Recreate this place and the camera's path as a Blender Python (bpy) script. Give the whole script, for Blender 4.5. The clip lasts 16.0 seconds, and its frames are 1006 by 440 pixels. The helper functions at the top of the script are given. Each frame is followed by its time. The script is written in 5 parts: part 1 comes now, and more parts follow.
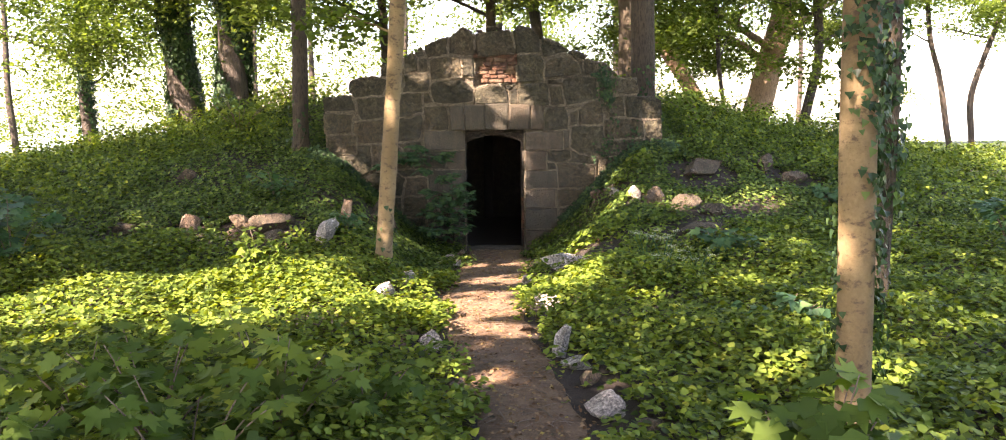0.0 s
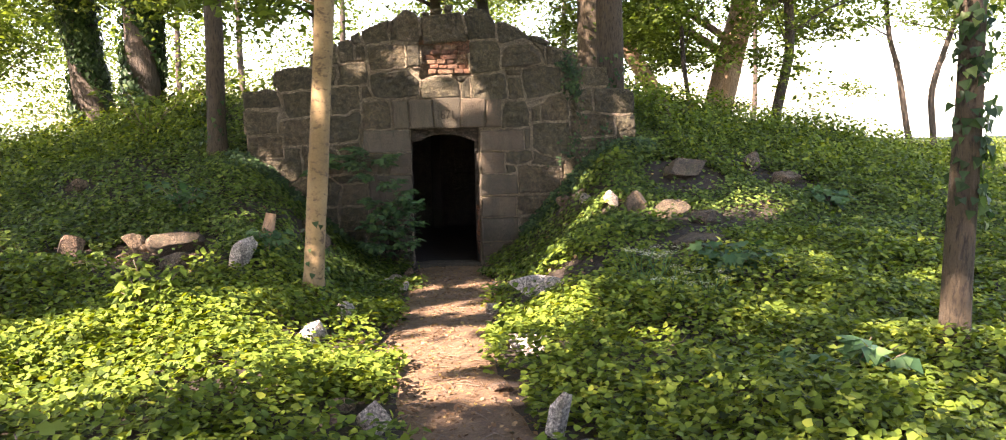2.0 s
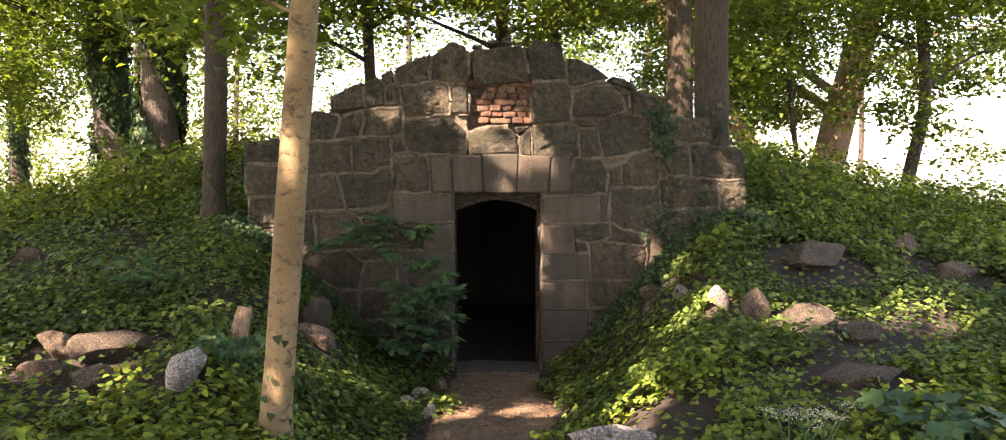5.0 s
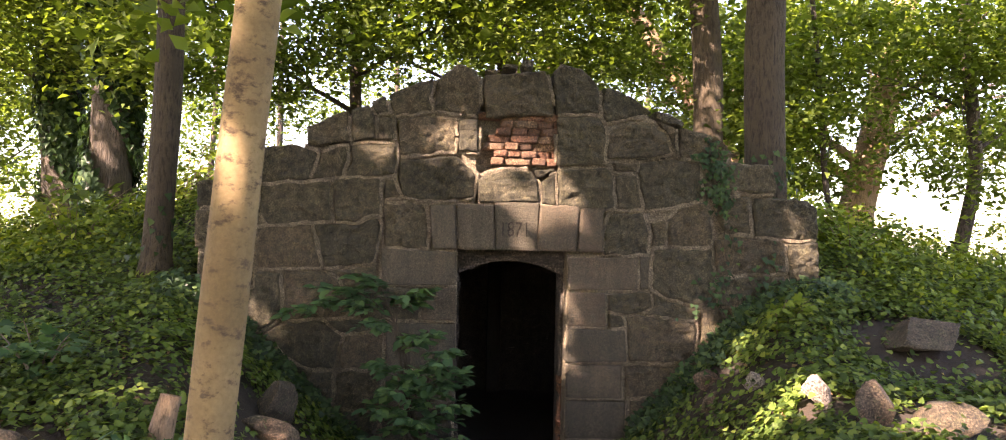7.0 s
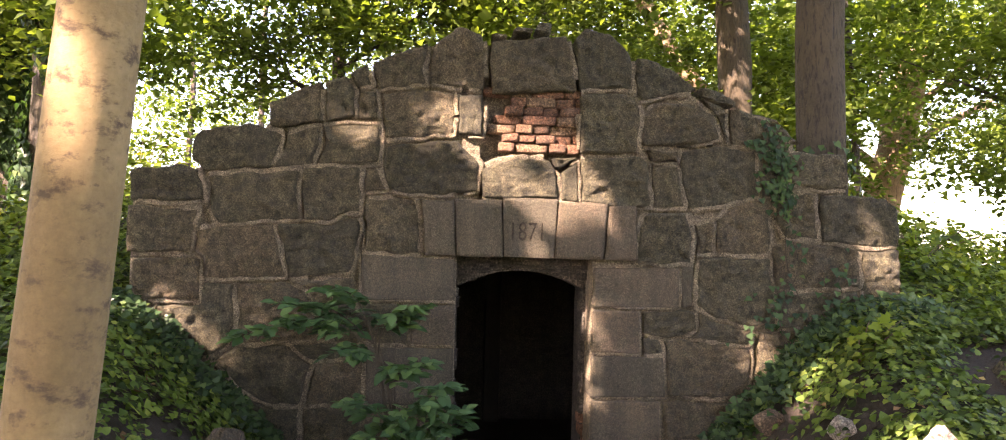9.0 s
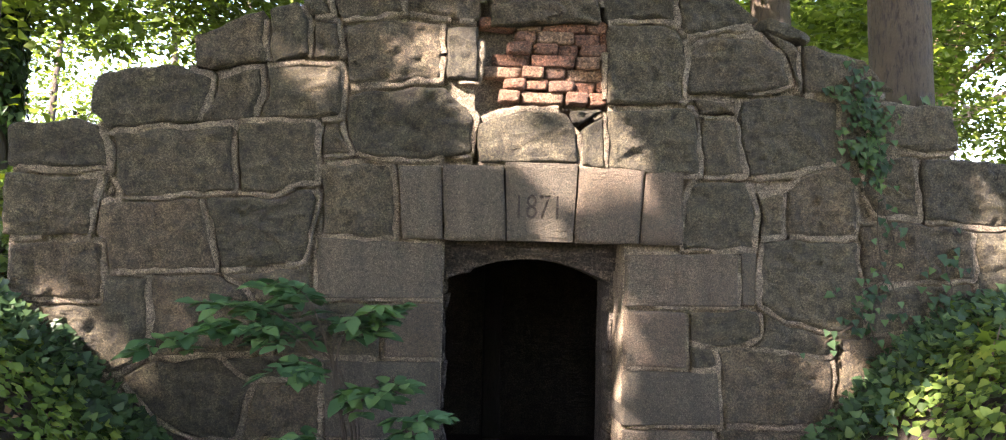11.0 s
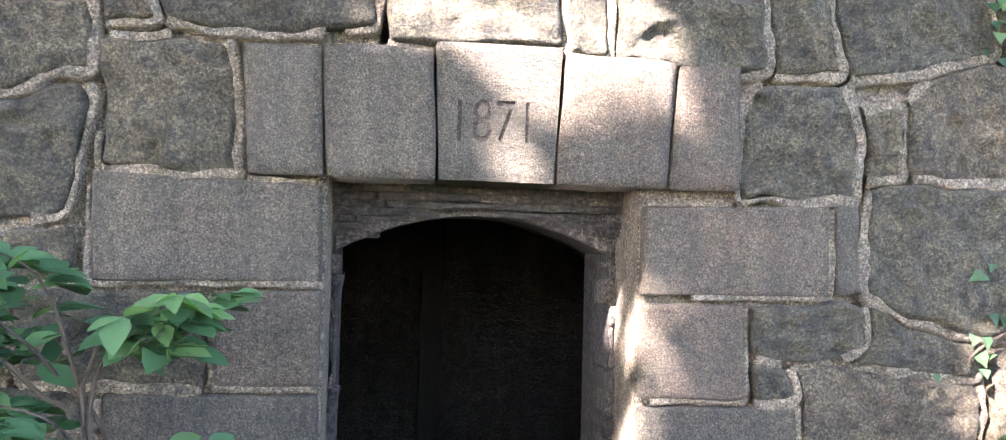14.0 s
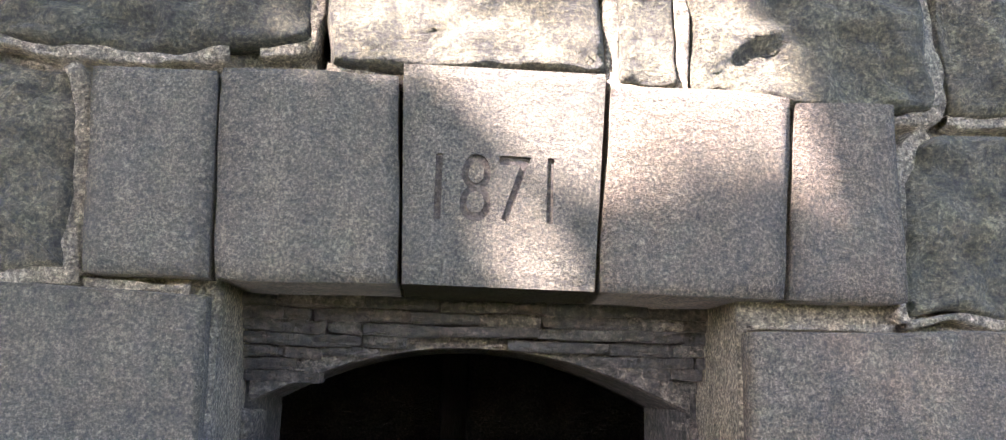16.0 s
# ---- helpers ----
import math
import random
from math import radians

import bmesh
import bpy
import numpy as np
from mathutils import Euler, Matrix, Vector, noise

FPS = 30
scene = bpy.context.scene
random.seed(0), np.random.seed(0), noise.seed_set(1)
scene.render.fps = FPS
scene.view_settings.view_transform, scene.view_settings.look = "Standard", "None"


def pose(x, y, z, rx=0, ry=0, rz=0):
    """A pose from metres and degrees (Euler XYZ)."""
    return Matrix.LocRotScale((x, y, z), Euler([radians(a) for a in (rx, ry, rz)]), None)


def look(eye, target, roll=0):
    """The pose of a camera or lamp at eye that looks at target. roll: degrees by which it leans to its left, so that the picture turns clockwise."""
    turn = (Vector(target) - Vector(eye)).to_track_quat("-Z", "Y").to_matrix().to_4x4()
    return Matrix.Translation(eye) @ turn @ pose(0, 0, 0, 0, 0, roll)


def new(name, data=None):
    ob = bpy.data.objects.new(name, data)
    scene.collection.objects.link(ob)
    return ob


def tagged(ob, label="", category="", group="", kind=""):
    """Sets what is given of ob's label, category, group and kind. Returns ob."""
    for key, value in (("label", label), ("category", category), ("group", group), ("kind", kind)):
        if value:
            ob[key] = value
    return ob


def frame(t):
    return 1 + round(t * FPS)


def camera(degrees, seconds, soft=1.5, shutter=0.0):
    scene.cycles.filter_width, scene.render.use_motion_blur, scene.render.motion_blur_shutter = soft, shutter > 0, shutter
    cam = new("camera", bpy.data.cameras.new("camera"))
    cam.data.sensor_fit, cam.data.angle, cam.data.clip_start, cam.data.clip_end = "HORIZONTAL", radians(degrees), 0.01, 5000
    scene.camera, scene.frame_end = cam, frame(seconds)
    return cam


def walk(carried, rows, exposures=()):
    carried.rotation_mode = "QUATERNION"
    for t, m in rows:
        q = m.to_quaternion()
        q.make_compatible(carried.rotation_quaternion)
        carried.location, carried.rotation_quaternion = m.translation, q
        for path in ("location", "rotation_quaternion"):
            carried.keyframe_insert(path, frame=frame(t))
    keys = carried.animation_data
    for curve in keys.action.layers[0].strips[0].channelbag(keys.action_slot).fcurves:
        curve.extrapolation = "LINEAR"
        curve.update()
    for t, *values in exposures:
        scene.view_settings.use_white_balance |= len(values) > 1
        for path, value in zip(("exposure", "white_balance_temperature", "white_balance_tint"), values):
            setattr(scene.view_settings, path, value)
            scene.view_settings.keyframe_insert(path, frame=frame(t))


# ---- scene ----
# World: the doorway's middle is x = 0, the front of the stone wall y = 0, the sill z = 0.
cam = camera(61.7, 16.0, soft=1.0)
ROWS = [
    (0.0, -0.587, -12.791, 2.147, -7.24, 0.60, -3.18),
    (0.5, -0.689, -12.380, 2.122, -7.46, 0.55, -6.66),
    (1.0, -0.713, -11.999, 2.090, -7.27, 0.59, -6.85),
    (1.5, -0.704, -11.584, 2.065, -6.98, 0.68, -6.84),
    (2.0, -0.619, -11.113, 2.050, -7.10, 1.15, -7.10),
    (2.5, -0.495, -10.692, 2.030, -6.87, -1.79, -6.55),
    (3.0, -0.435, -10.244, 1.997, -7.07, -2.23, -6.26),
    (3.5, -0.378, -9.827, 1.990, -7.19, -1.90, -6.13),
    (4.0, -0.287, -9.411, 2.011, -5.10, -1.86, -5.13),
    (4.5, -0.250, -8.986, 2.061, -4.07, -0.37, -3.67),
    (5.0, -0.237, -8.601, 2.095, -3.19, -0.09, -1.92),
    (7.5, -0.533, -6.503, 1.880, 2.43, -1.54, -3.49),
    (8.0, -0.563, -6.175, 1.891, 2.15, -1.51, -3.74),
    (10.5, -0.469, -4.531, 1.815, 4.10, -1.69, -4.24),
    (11.0, -0.451, -4.182, 1.808, 2.66, -1.40, -3.99),
    (11.5, -0.399, -3.861, 1.795, -0.22, -1.07, -4.20),
    (12.0, -0.363, -3.577, 1.784, -0.92, -1.00, -4.81),
    (12.5, -0.366, -3.282, 1.778, -1.06, -1.07, -5.19),
    (13.0, -0.330, -3.001, 1.753, -0.52, -1.14, -5.52),
    (13.5, -0.267, -2.703, 1.721, 1.18, -1.31, -6.28),
    (14.0, -0.262, -2.389, 1.713, 1.92, -1.58, -7.39),
    (14.5, -0.220, -2.129, 1.719, 2.92, -1.71, -6.91),
    (15.0, -0.137, -1.868, 1.721, 3.89, -1.79, -6.93),
    (15.5, -0.078, -1.655, 1.729, 5.43, -1.90, -5.50),
    (16.0, -0.082, -1.448, 1.732, 11.39, -1.63, -4.58),
]
EXPOSURES = [(0.0, 3.60, 7450, 32), (5.0, 3.46, 7800, 35), (8.0, 3.80, 7900, 37), (10.5, 4.10, 7750, 38), (11.0, 4.20, 6850, 31), (11.5, 4.72, 6650, 35), (12.0, 5.08, 6450, 35), (12.5, 5.45, 6080, 33), (14.0, 5.48, 6080, 32), (16.0, 5.28, 6020, 31)]
walk(cam, [(t, pose(x, y, z, 90 + pitch, roll, yaw)) for t, x, y, z, pitch, roll, yaw in ROWS],
     exposures=EXPOSURES)

# ---- light ----
SUN = Vector((-0.60, -0.52, 0.66)).normalized()   # towards the sun
world = bpy.data.worlds.new("sky")
scene.world = world
world.use_nodes = True
wn = world.node_tree
sky = wn.nodes.new("ShaderNodeTexSky")
sky.sky_type, sky.sun_disc = "NISHITA", False
sky.sun_elevation = math.asin(SUN.z)
sky.sun_rotation = math.atan2(SUN.x, SUN.y)
sky.air_density, sky.dust_density, sky.ozone_density = 1.0, 1.0, 1.0
wn.links.new(sky.outputs[0], wn.nodes["Background"].inputs[0])
wn.nodes["Background"].inputs[1].default_value = 0.085
sun = new("sun", bpy.data.lights.new("sun", "SUN"))
sun.data.energy, sun.data.angle, sun.data.color = 3.5, radians(0.53), (1.0, 0.93, 0.80)
sun.matrix_world = look(SUN * 40, (0, 0, 0))

# ---- materials ----


def material(name):
    m = bpy.data.materials.new(name)
    m.use_nodes = True
    return m, m.node_tree, m.node_tree.nodes["Principled BSDF"]


def node(tree, kind, **values):
    n = tree.nodes.new("ShaderNode" + kind)
    for key, v in values.items():
        n.inputs[key].default_value = v
    return n


def coords(tree):
    return node(tree, "TexCoord").outputs["Object"]


def noise_tex(tree, vector, scale, detail=6.0, rough=0.6):
    n = node(tree, "TexNoise", Scale=scale, Detail=detail, Roughness=rough)
    tree.links.new(vector, n.inputs["Vector"])
    return n.outputs["Fac"]


def ramp(tree, fac, stops):
    r = node(tree, "ValToRGB")
    els = r.color_ramp.elements
    while len(els) < len(stops):
        els.new(0.5)
    for e, (p, c) in zip(els, stops):
        e.position, e.color = p, (*c, 1)
    tree.links.new(fac, r.inputs[0])
    return r.outputs[0]


def mix(tree, fac, a, b, kind="MIX"):
    m = tree.nodes.new("ShaderNodeMix")
    m.data_type, m.blend_type = "RGBA", kind
    for v, socket in ((fac, m.inputs[0]), (a, m.inputs[6]), (b, m.inputs[7])):
        if isinstance(v, bpy.types.NodeSocket):
            tree.links.new(v, socket)
        else:
            socket.default_value = v if isinstance(v, (int, float)) else (*v, 1)
    return m.outputs[2]


def bump(tree, bsdf, height, strength, distance):
    b = node(tree, "Bump", Strength=strength, Distance=distance)
    tree.links.new(height, b.inputs["Height"])
    tree.links.new(b.outputs[0], bsdf.inputs["Normal"])
    return b


def maths(tree, op, a, b):
    m = tree.nodes.new("ShaderNodeMath")
    m.operation = op
    for v, socket in ((a, m.inputs[0]), (b, m.inputs[1])):
        if isinstance(v, bpy.types.NodeSocket):
            tree.links.new(v, socket)
        else:
            socket.default_value = v
    return m.outputs[0]


def stone_material(name, dark, mid, pink, lichen, grain=60.0, coarse=7.0, relief=0.012, spread=0.5, speckle=0.5, pit_shade=0.6):
    """Weathered granite: a tone for each block, stains, lichen and a crystalline grain."""
    m, tree, bsdf = material(name)
    at = coords(tree)
    geo = node(tree, "NewGeometry")
    where = geo.outputs["Position"]
    rand = node(tree, "ObjectInfo").outputs["Random"]
    stain = noise_tex(tree, where, 2.6, 5.0)
    blot = noise_tex(tree, where, 11.0, 8.0, 0.7)
    fine = noise_tex(tree, where, grain, 6.0, 0.75)
    tone = ramp(tree, rand, [(0.0, dark), (0.45, mid), (0.8, pink), (1.0, mid)])
    c = mix(tree, ramp(tree, stain, [(0.38, (0, 0, 0)), (0.62, (1, 1, 1))]), tone, mix(tree, spread, dark, tone))
    c = mix(tree, ramp(tree, blot, [(0.5, (0, 0, 0)), (0.75, (0.75, 0.75, 0.75))]), c, lichen)
    streak = node(tree, "Mapping")
    streak.inputs["Scale"].default_value = (9.0, 9.0, 1.3)
    tree.links.new(where, streak.inputs["Vector"])
    c = mix(tree, 0.55, c, ramp(tree, noise_tex(tree, streak.outputs[0], 1.0, 6.0, 0.65), [(0.32, (0.55, 0.54, 0.56)), (0.55, (1.0, 0.99, 0.97)), (0.72, (1.55, 1.48, 1.40))]), "MULTIPLY")
    c = mix(tree, 0.8, c, ramp(tree, fine, [(0.38, (0.2, 0.19, 0.19)), (0.51, (0.9, 0.88, 0.87)), (0.63, (2.1, 2.02, 1.95))]), "MULTIPLY")
    crystal = node(tree, "TexVoronoi", Scale=grain * 2.2)
    tree.links.new(where, crystal.inputs["Vector"])
    sep = node(tree, "SeparateColor")
    tree.links.new(crystal.outputs["Color"], sep.inputs[0])
    c = mix(tree, speckle, c, ramp(tree, sep.outputs[0], [(0.0, (0.3, 0.3, 0.3)), (0.4, (0.85, 0.84, 0.83)), (0.78, (1.1, 1.08, 1.06)), (1.0, (1.8, 1.74, 1.68))]), "MULTIPLY")
    pits = noise_tex(tree, where, coarse, 9.0, 0.72)
    # relief shading in the colour: pits darker, peaks lighter, where the bump shows weakly
    c = mix(tree, pit_shade, c, ramp(tree, pits, [(0.36, (0.3, 0.29, 0.28)), (0.49, (0.92, 0.91, 0.9)), (0.62, (1.5, 1.46, 1.42))]), "MULTIPLY")
    tree.links.new(c, bsdf.inputs["Base Color"])
    bsdf.inputs["Roughness"].default_value = 0.88
    h = maths(tree, "ADD", pits, maths(tree, "MULTIPLY", fine, 0.45))
    bump(tree, bsdf, h, 1.0, relief * 3)
    return m


granite = stone_material("granite", (0.064, 0.059, 0.035), (0.114, 0.102, 0.060), (0.152, 0.118, 0.069), (0.110, 0.111, 0.061), grain=110.0, coarse=20.0, relief=0.030, speckle=0.4, pit_shade=0.85)
dressed = stone_material("dressed_granite", (0.076, 0.067, 0.045), (0.116, 0.099, 0.066), (0.152, 0.110, 0.071), (0.094, 0.094, 0.061), grain=170.0, coarse=42.0, relief=0.016, speckle=0.35, pit_shade=0.5)
mortar = stone_material("mortar", (0.235, 0.202, 0.140), (0.325, 0.275, 0.192), (0.32, 0.262, 0.182), (0.17, 0.16, 0.10), grain=120.0, coarse=26.0, relief=0.030)
fieldstone = stone_material("fieldstone", (0.085, 0.066, 0.042), (0.145, 0.108, 0.068), (0.185, 0.118, 0.076), (0.075, 0.09, 0.04), grain=70.0, coarse=9.0, relief=0.02)
pale_stone = stone_material("pale_stone", (0.28, 0.265, 0.235), (0.52, 0.50, 0.45), (0.42, 0.34, 0.28), (0.26, 0.27, 0.20), grain=60.0, coarse=8.0, relief=0.02, speckle=0.25, pit_shade=0.4)
brick_mat = stone_material("old_brick", (0.16, 0.085, 0.050), (0.24, 0.105, 0.060), (0.27, 0.19, 0.115), (0.14, 0.11, 0.08), grain=80.0, coarse=25.0, relief=0.014)
# masonry behind the doorway: the interior's shade is mixed into this dark colour
plaster = stone_material("shaded_masonry", (0.055, 0.048, 0.040), (0.08, 0.07, 0.058), (0.09, 0.07, 0.055), (0.05, 0.05, 0.04), grain=60.0, coarse=14.0, relief=0.03)


# render toned down in colour for the shade under the lintel
shaded_render = stone_material("shaded_render", (0.10, 0.088, 0.07), (0.13, 0.115, 0.092), (0.14, 0.115, 0.09), (0.08, 0.08, 0.06), grain=80.0, coarse=20.0, relief=0.02)


def soil_material(name, a, b, c, fleck, meadow=False):
    m, tree, bsdf = material(name)
    where = node(tree, "NewGeometry").outputs["Position"]
    big = noise_tex(tree, where, 1.3, 4.0)
    mid = noise_tex(tree, where, 9.0, 8.0, 0.7)
    fine = noise_tex(tree, where, 70.0, 5.0, 0.75)
    col = mix(tree, ramp(tree, big, [(0.35, (0, 0, 0)), (0.65, (1, 1, 1))]), a, b)
    col = mix(tree, ramp(tree, mid, [(0.42, (0, 0, 0)), (0.66, (0.9, 0.9, 0.9))]), col, c)
    v = node(tree, "TexVoronoi", Scale=38.0)
    tree.links.new(where, v.inputs["Vector"])
    col = mix(tree, ramp(tree, v.outputs["Distance"], [(0.0, (0.55, 0.55, 0.55)), (0.22, (0, 0, 0))]), col, fleck)
    col = mix(tree, 0.7, col, ramp(tree, fine, [(0.3, (0.45, 0.42, 0.40)), (0.7, (1.3, 1.28, 1.25))]), "MULTIPLY")
    tree.links.new(col, bsdf.inputs["Base Color"])
    bsdf.inputs["Roughness"].default_value = 0.95
    bump(tree, bsdf, maths(tree, "ADD", mid, maths(tree, "MULTIPLY", fine, 0.3)), 1.0, 0.03)
    if meadow:
        far_off = node(tree, "VectorMath")
        far_off.operation = "LENGTH"
        tree.links.new(where, far_off.inputs[0])
        r = node(tree, "MapRange")
        r.inputs[1].default_value, r.inputs[2].default_value = 14.0, 24.0
        tree.links.new(far_off.outputs["Value"], r.inputs[0])
        grass = mix(tree, mid, (0.035, 0.055, 0.013), (0.07, 0.09, 0.02))
        tree.links.new(mix(tree, r.outputs[0], col, grass), bsdf.inputs["Base Color"])
    return m


soil = soil_material("woodland_soil", (0.030, 0.021, 0.014), (0.048, 0.032, 0.021), (0.02, 0.015, 0.010), (0.12, 0.08, 0.048), meadow=True)
dirt = soil_material("trodden_dirt", (0.166, 0.104, 0.058), (0.228, 0.148, 0.084), (0.098, 0.058, 0.033), (0.28, 0.185, 0.115))


# water of an added sheet that reflects the sky as a white band
water_mat, tree_, bsdf_ = material("sky_mirror_water")
bsdf_.inputs["Base Color"].default_value = (0.05, 0.07, 0.07, 1)
bsdf_.inputs["Roughness"].default_value = 0.12
bump(tree_, bsdf_, noise_tex(tree_, node(tree_, "NewGeometry").outputs["Position"], 0.8, 4.0), 0.3, 0.05)


def leaf_material(name, stops, glow, gloss=0.42, share=0.35):
    """Leaves: each blade its own green, partly letting light through."""
    m, tree, bsdf = material(name)
    rand = node(tree, "NewGeometry").outputs["Random Per Island"]
    col = ramp(tree, rand, stops)
    where = node(tree, "NewGeometry").outputs["Position"]
    col = mix(tree, ramp(tree, noise_tex(tree, where, 1.1, 3.0), [(0.35, (0, 0, 0)), (0.7, (0.6, 0.6, 0.6))]), col, mix(tree, 0.5, col, (1.0, 1.02, 0.55), "MULTIPLY"))
    tree.links.new(col, bsdf.inputs["Base Color"])
    bsdf.inputs["Roughness"].default_value = gloss
    bsdf.inputs["Specular IOR Level"].default_value = 0.14
    t = tree.nodes.new("ShaderNodeBsdfTranslucent")
    tree.links.new(mix(tree, 1.0, col, glow, "MULTIPLY"), t.inputs["Color"])
    s = tree.nodes.new("ShaderNodeMixShader")
    s.inputs[0].default_value = share
    tree.links.new(bsdf.outputs[0], s.inputs[1])
    tree.links.new(t.outputs[0], s.inputs[2])
    tree.links.new(s.outputs[0], tree.nodes["Material Output"].inputs[0])
    return m


ivy_leaf = leaf_material("ivy_leaf", [(0.0, (0.016, 0.030, 0.010)), (0.45, (0.072, 0.120, 0.032)), (0.85, (0.118, 0.172, 0.044)), (1.0, (0.19, 0.235, 0.06))], (1.7, 1.8, 0.5), gloss=0.45)
ground_leaf = leaf_material("ground_leaf", [(0.0, (0.018, 0.033, 0.007)), (0.40, (0.086, 0.138, 0.024)), (0.85, (0.130, 0.182, 0.030)), (1.0, (0.20, 0.235, 0.04))], (2.6, 2.4, 0.4), gloss=0.55, share=0.22)
shrub_leaf = leaf_material("shrub_leaf", [(0.0, (0.028, 0.070, 0.034)), (0.6, (0.052, 0.115, 0.055)), (1.0, (0.10, 0.175, 0.07))], (1.4, 1.7, 0.8), gloss=0.40)
broad_leaf = leaf_material("broad_leaf", [(0.0, (0.036, 0.068, 0.015)), (0.6, (0.074, 0.128, 0.028)), (1.0, (0.13, 0.185, 0.036))], (1.6, 1.8, 0.5), gloss=0.55)
bank_ivy_leaf = leaf_material("bank_ivy_leaf", [(0.0, (0.014, 0.030, 0.015)), (0.5, (0.034, 0.068, 0.032)), (0.9, (0.062, 0.108, 0.048)), (1.0, (0.11, 0.155, 0.055))], (1.4, 1.7, 0.7), gloss=0.34)
crown_leaf = leaf_material("crown_leaf", [(0.0, (0.046, 0.070, 0.019)), (0.5, (0.092, 0.134, 0.034)), (1.0, (0.15, 0.195, 0.050))], (1.7, 1.8, 0.6), gloss=0.5, share=0.45)
dead_leaf = leaf_material("dead_leaf", [(0.0, (0.09, 0.05, 0.028)), (0.5, (0.19, 0.115, 0.065)), (0.9, (0.30, 0.20, 0.12)), (1.0, (0.36, 0.28, 0.08))], (1.0, 0.9, 0.7), gloss=0.8, share=0.15)
flower = leaf_material("white_umbel", [(0.0, (0.34, 0.38, 0.27)), (1.0, (0.52, 0.54, 0.44))], (1.0, 1.0, 0.9), gloss=0.7)


def bark_material(name, a, b, furrow, ring=0.0, relief=0.02, across=6.0):
    m, tree, bsdf = material(name)
    where = node(tree, "NewGeometry").outputs["Position"]
    mp = node(tree, "Mapping")
    mp.inputs["Scale"].default_value = (across, across, across * (0.22 if not ring else 1.7))
    tree.links.new(where, mp.inputs["Vector"])
    n = noise_tex(tree, mp.outputs[0], 5.0, 8.0, 0.7)
    big = noise_tex(tree, where, 3.0, 4.0)
    fine = noise_tex(tree, where, 60.0, 5.0, 0.7)
    col = mix(tree, ramp(tree, big, [(0.35, (0, 0, 0)), (0.65, (1, 1, 1))]), a, b)
    col = mix(tree, ramp(tree, n, [(0.36, (1, 1, 1)), (0.5 if not ring else 0.47, (0, 0, 0))]), col, furrow)
    col = mix(tree, 0.5, col, ramp(tree, fine, [(0.3, (0.6, 0.6, 0.6)), (0.7, (1.25, 1.25, 1.25))]), "MULTIPLY")
    tree.links.new(col, bsdf.inputs["Base Color"])
    bsdf.inputs["Roughness"].default_value = 0.9
    bump(tree, bsdf, maths(tree, "ADD", n, maths(tree, "MULTIPLY", fine, 0.15)), 1.0, relief)
    return m


bark_tan = bark_material("smooth_tan_bark", (0.150, 0.102, 0.046), (0.235, 0.166, 0.080), (0.07, 0.045, 0.026), ring=1.0, relief=0.006, across=2.6)
bark_grey = bark_material("furrowed_bark", (0.056, 0.041, 0.024), (0.082, 0.060, 0.035), (0.015, 0.011, 0.007), relief=0.05, across=9.0)
bark_dark = bark_material("dark_bark", (0.058, 0.045, 0.033), (0.085, 0.066, 0.048), (0.025, 0.02, 0.016), relief=0.05, across=7.0)
bark_warm = bark_material("flaking_bark", (0.27, 0.17, 0.10), (0.36, 0.24, 0.15), (0.10, 0.065, 0.042), relief=0.04, across=7.0)
# near black, so that the post reads as a band of shade
shaded_timber = bark_material("shaded_timber", (0.014, 0.012, 0.010), (0.02, 0.017, 0.014), (0.007, 0.006, 0.005), relief=0.01, across=9.0)
twig_mat = bark_material("twig_bark", (0.15, 0.11, 0.075), (0.21, 0.155, 0.11), (0.07, 0.05, 0.035), relief=0.004, across=20.0)

# ---- helpers for meshes ----
rng = np.random.default_rng(7)


def finish(name, verts, faces, mat, parent=None, label="", smooth=False):
    """Links a mesh as one object, under a thing or at top level."""
    me = bpy.data.meshes.new(name)
    me.from_pydata(verts, [], faces)
    me.materials.append(mat)
    if smooth:
        me.polygons.foreach_set("use_smooth", [True] * len(me.polygons))
    me.update()
    ob = new(name, me)
    if parent is not None:
        ob.parent = parent
    if label:
        ob["label"] = label
    return ob


def part(name, bm, mat, parent=None, label="", smooth=False):
    me = bpy.data.meshes.new(name)
    bmesh.ops.recalc_face_normals(bm, faces=bm.faces)
    bm.to_mesh(me)
    bm.free()
    me.materials.append(mat)
    if smooth:
        me.polygons.foreach_set("use_smooth", [True] * len(me.polygons))
    ob = new(name, me)
    if parent is not None:
        ob.parent = parent
    if label:
        ob["label"] = label
    return ob


def thing(name, place, label, category, group=""):
    ob = new(name)
    ob.location = place
    ob.empty_display_size = 0.1
    return tagged(ob, label, category, group)


# leaf outlines: x across, y along, z the fold
IVY = np.array([(0, 0, 0.0), (-0.48, 0.02, 0.05), (-0.40, 0.36, 0.06), (-0.20, 0.62, 0.0), (0, 1.0, -0.06), (0.20, 0.62, 0.0), (0.40, 0.36, 0.06), (0.48, 0.02, 0.05)])
IVY_F = [(0, 1, 2), (0, 2, 3), (0, 3, 4), (0, 4, 5), (0, 5, 6), (0, 6, 7)]
SMALL_IVY = np.array([(0, 0, 0.0), (-0.52, 0.16, 0.06), (-0.34, 0.66, 0.03), (0, 1.0, -0.07), (0.34, 0.66, 0.03), (0.52, 0.16, 0.06)])
SMALL_IVY_F = [(0, 1, 2), (0, 2, 3), (0, 3, 4), (0, 4, 5)]
BLADE = np.array([(0, 0, 0.0), (-0.27, 0.36, 0.05), (0, 1.0, -0.08), (0.27, 0.36, 0.05), (0, 0.45, -0.02)])
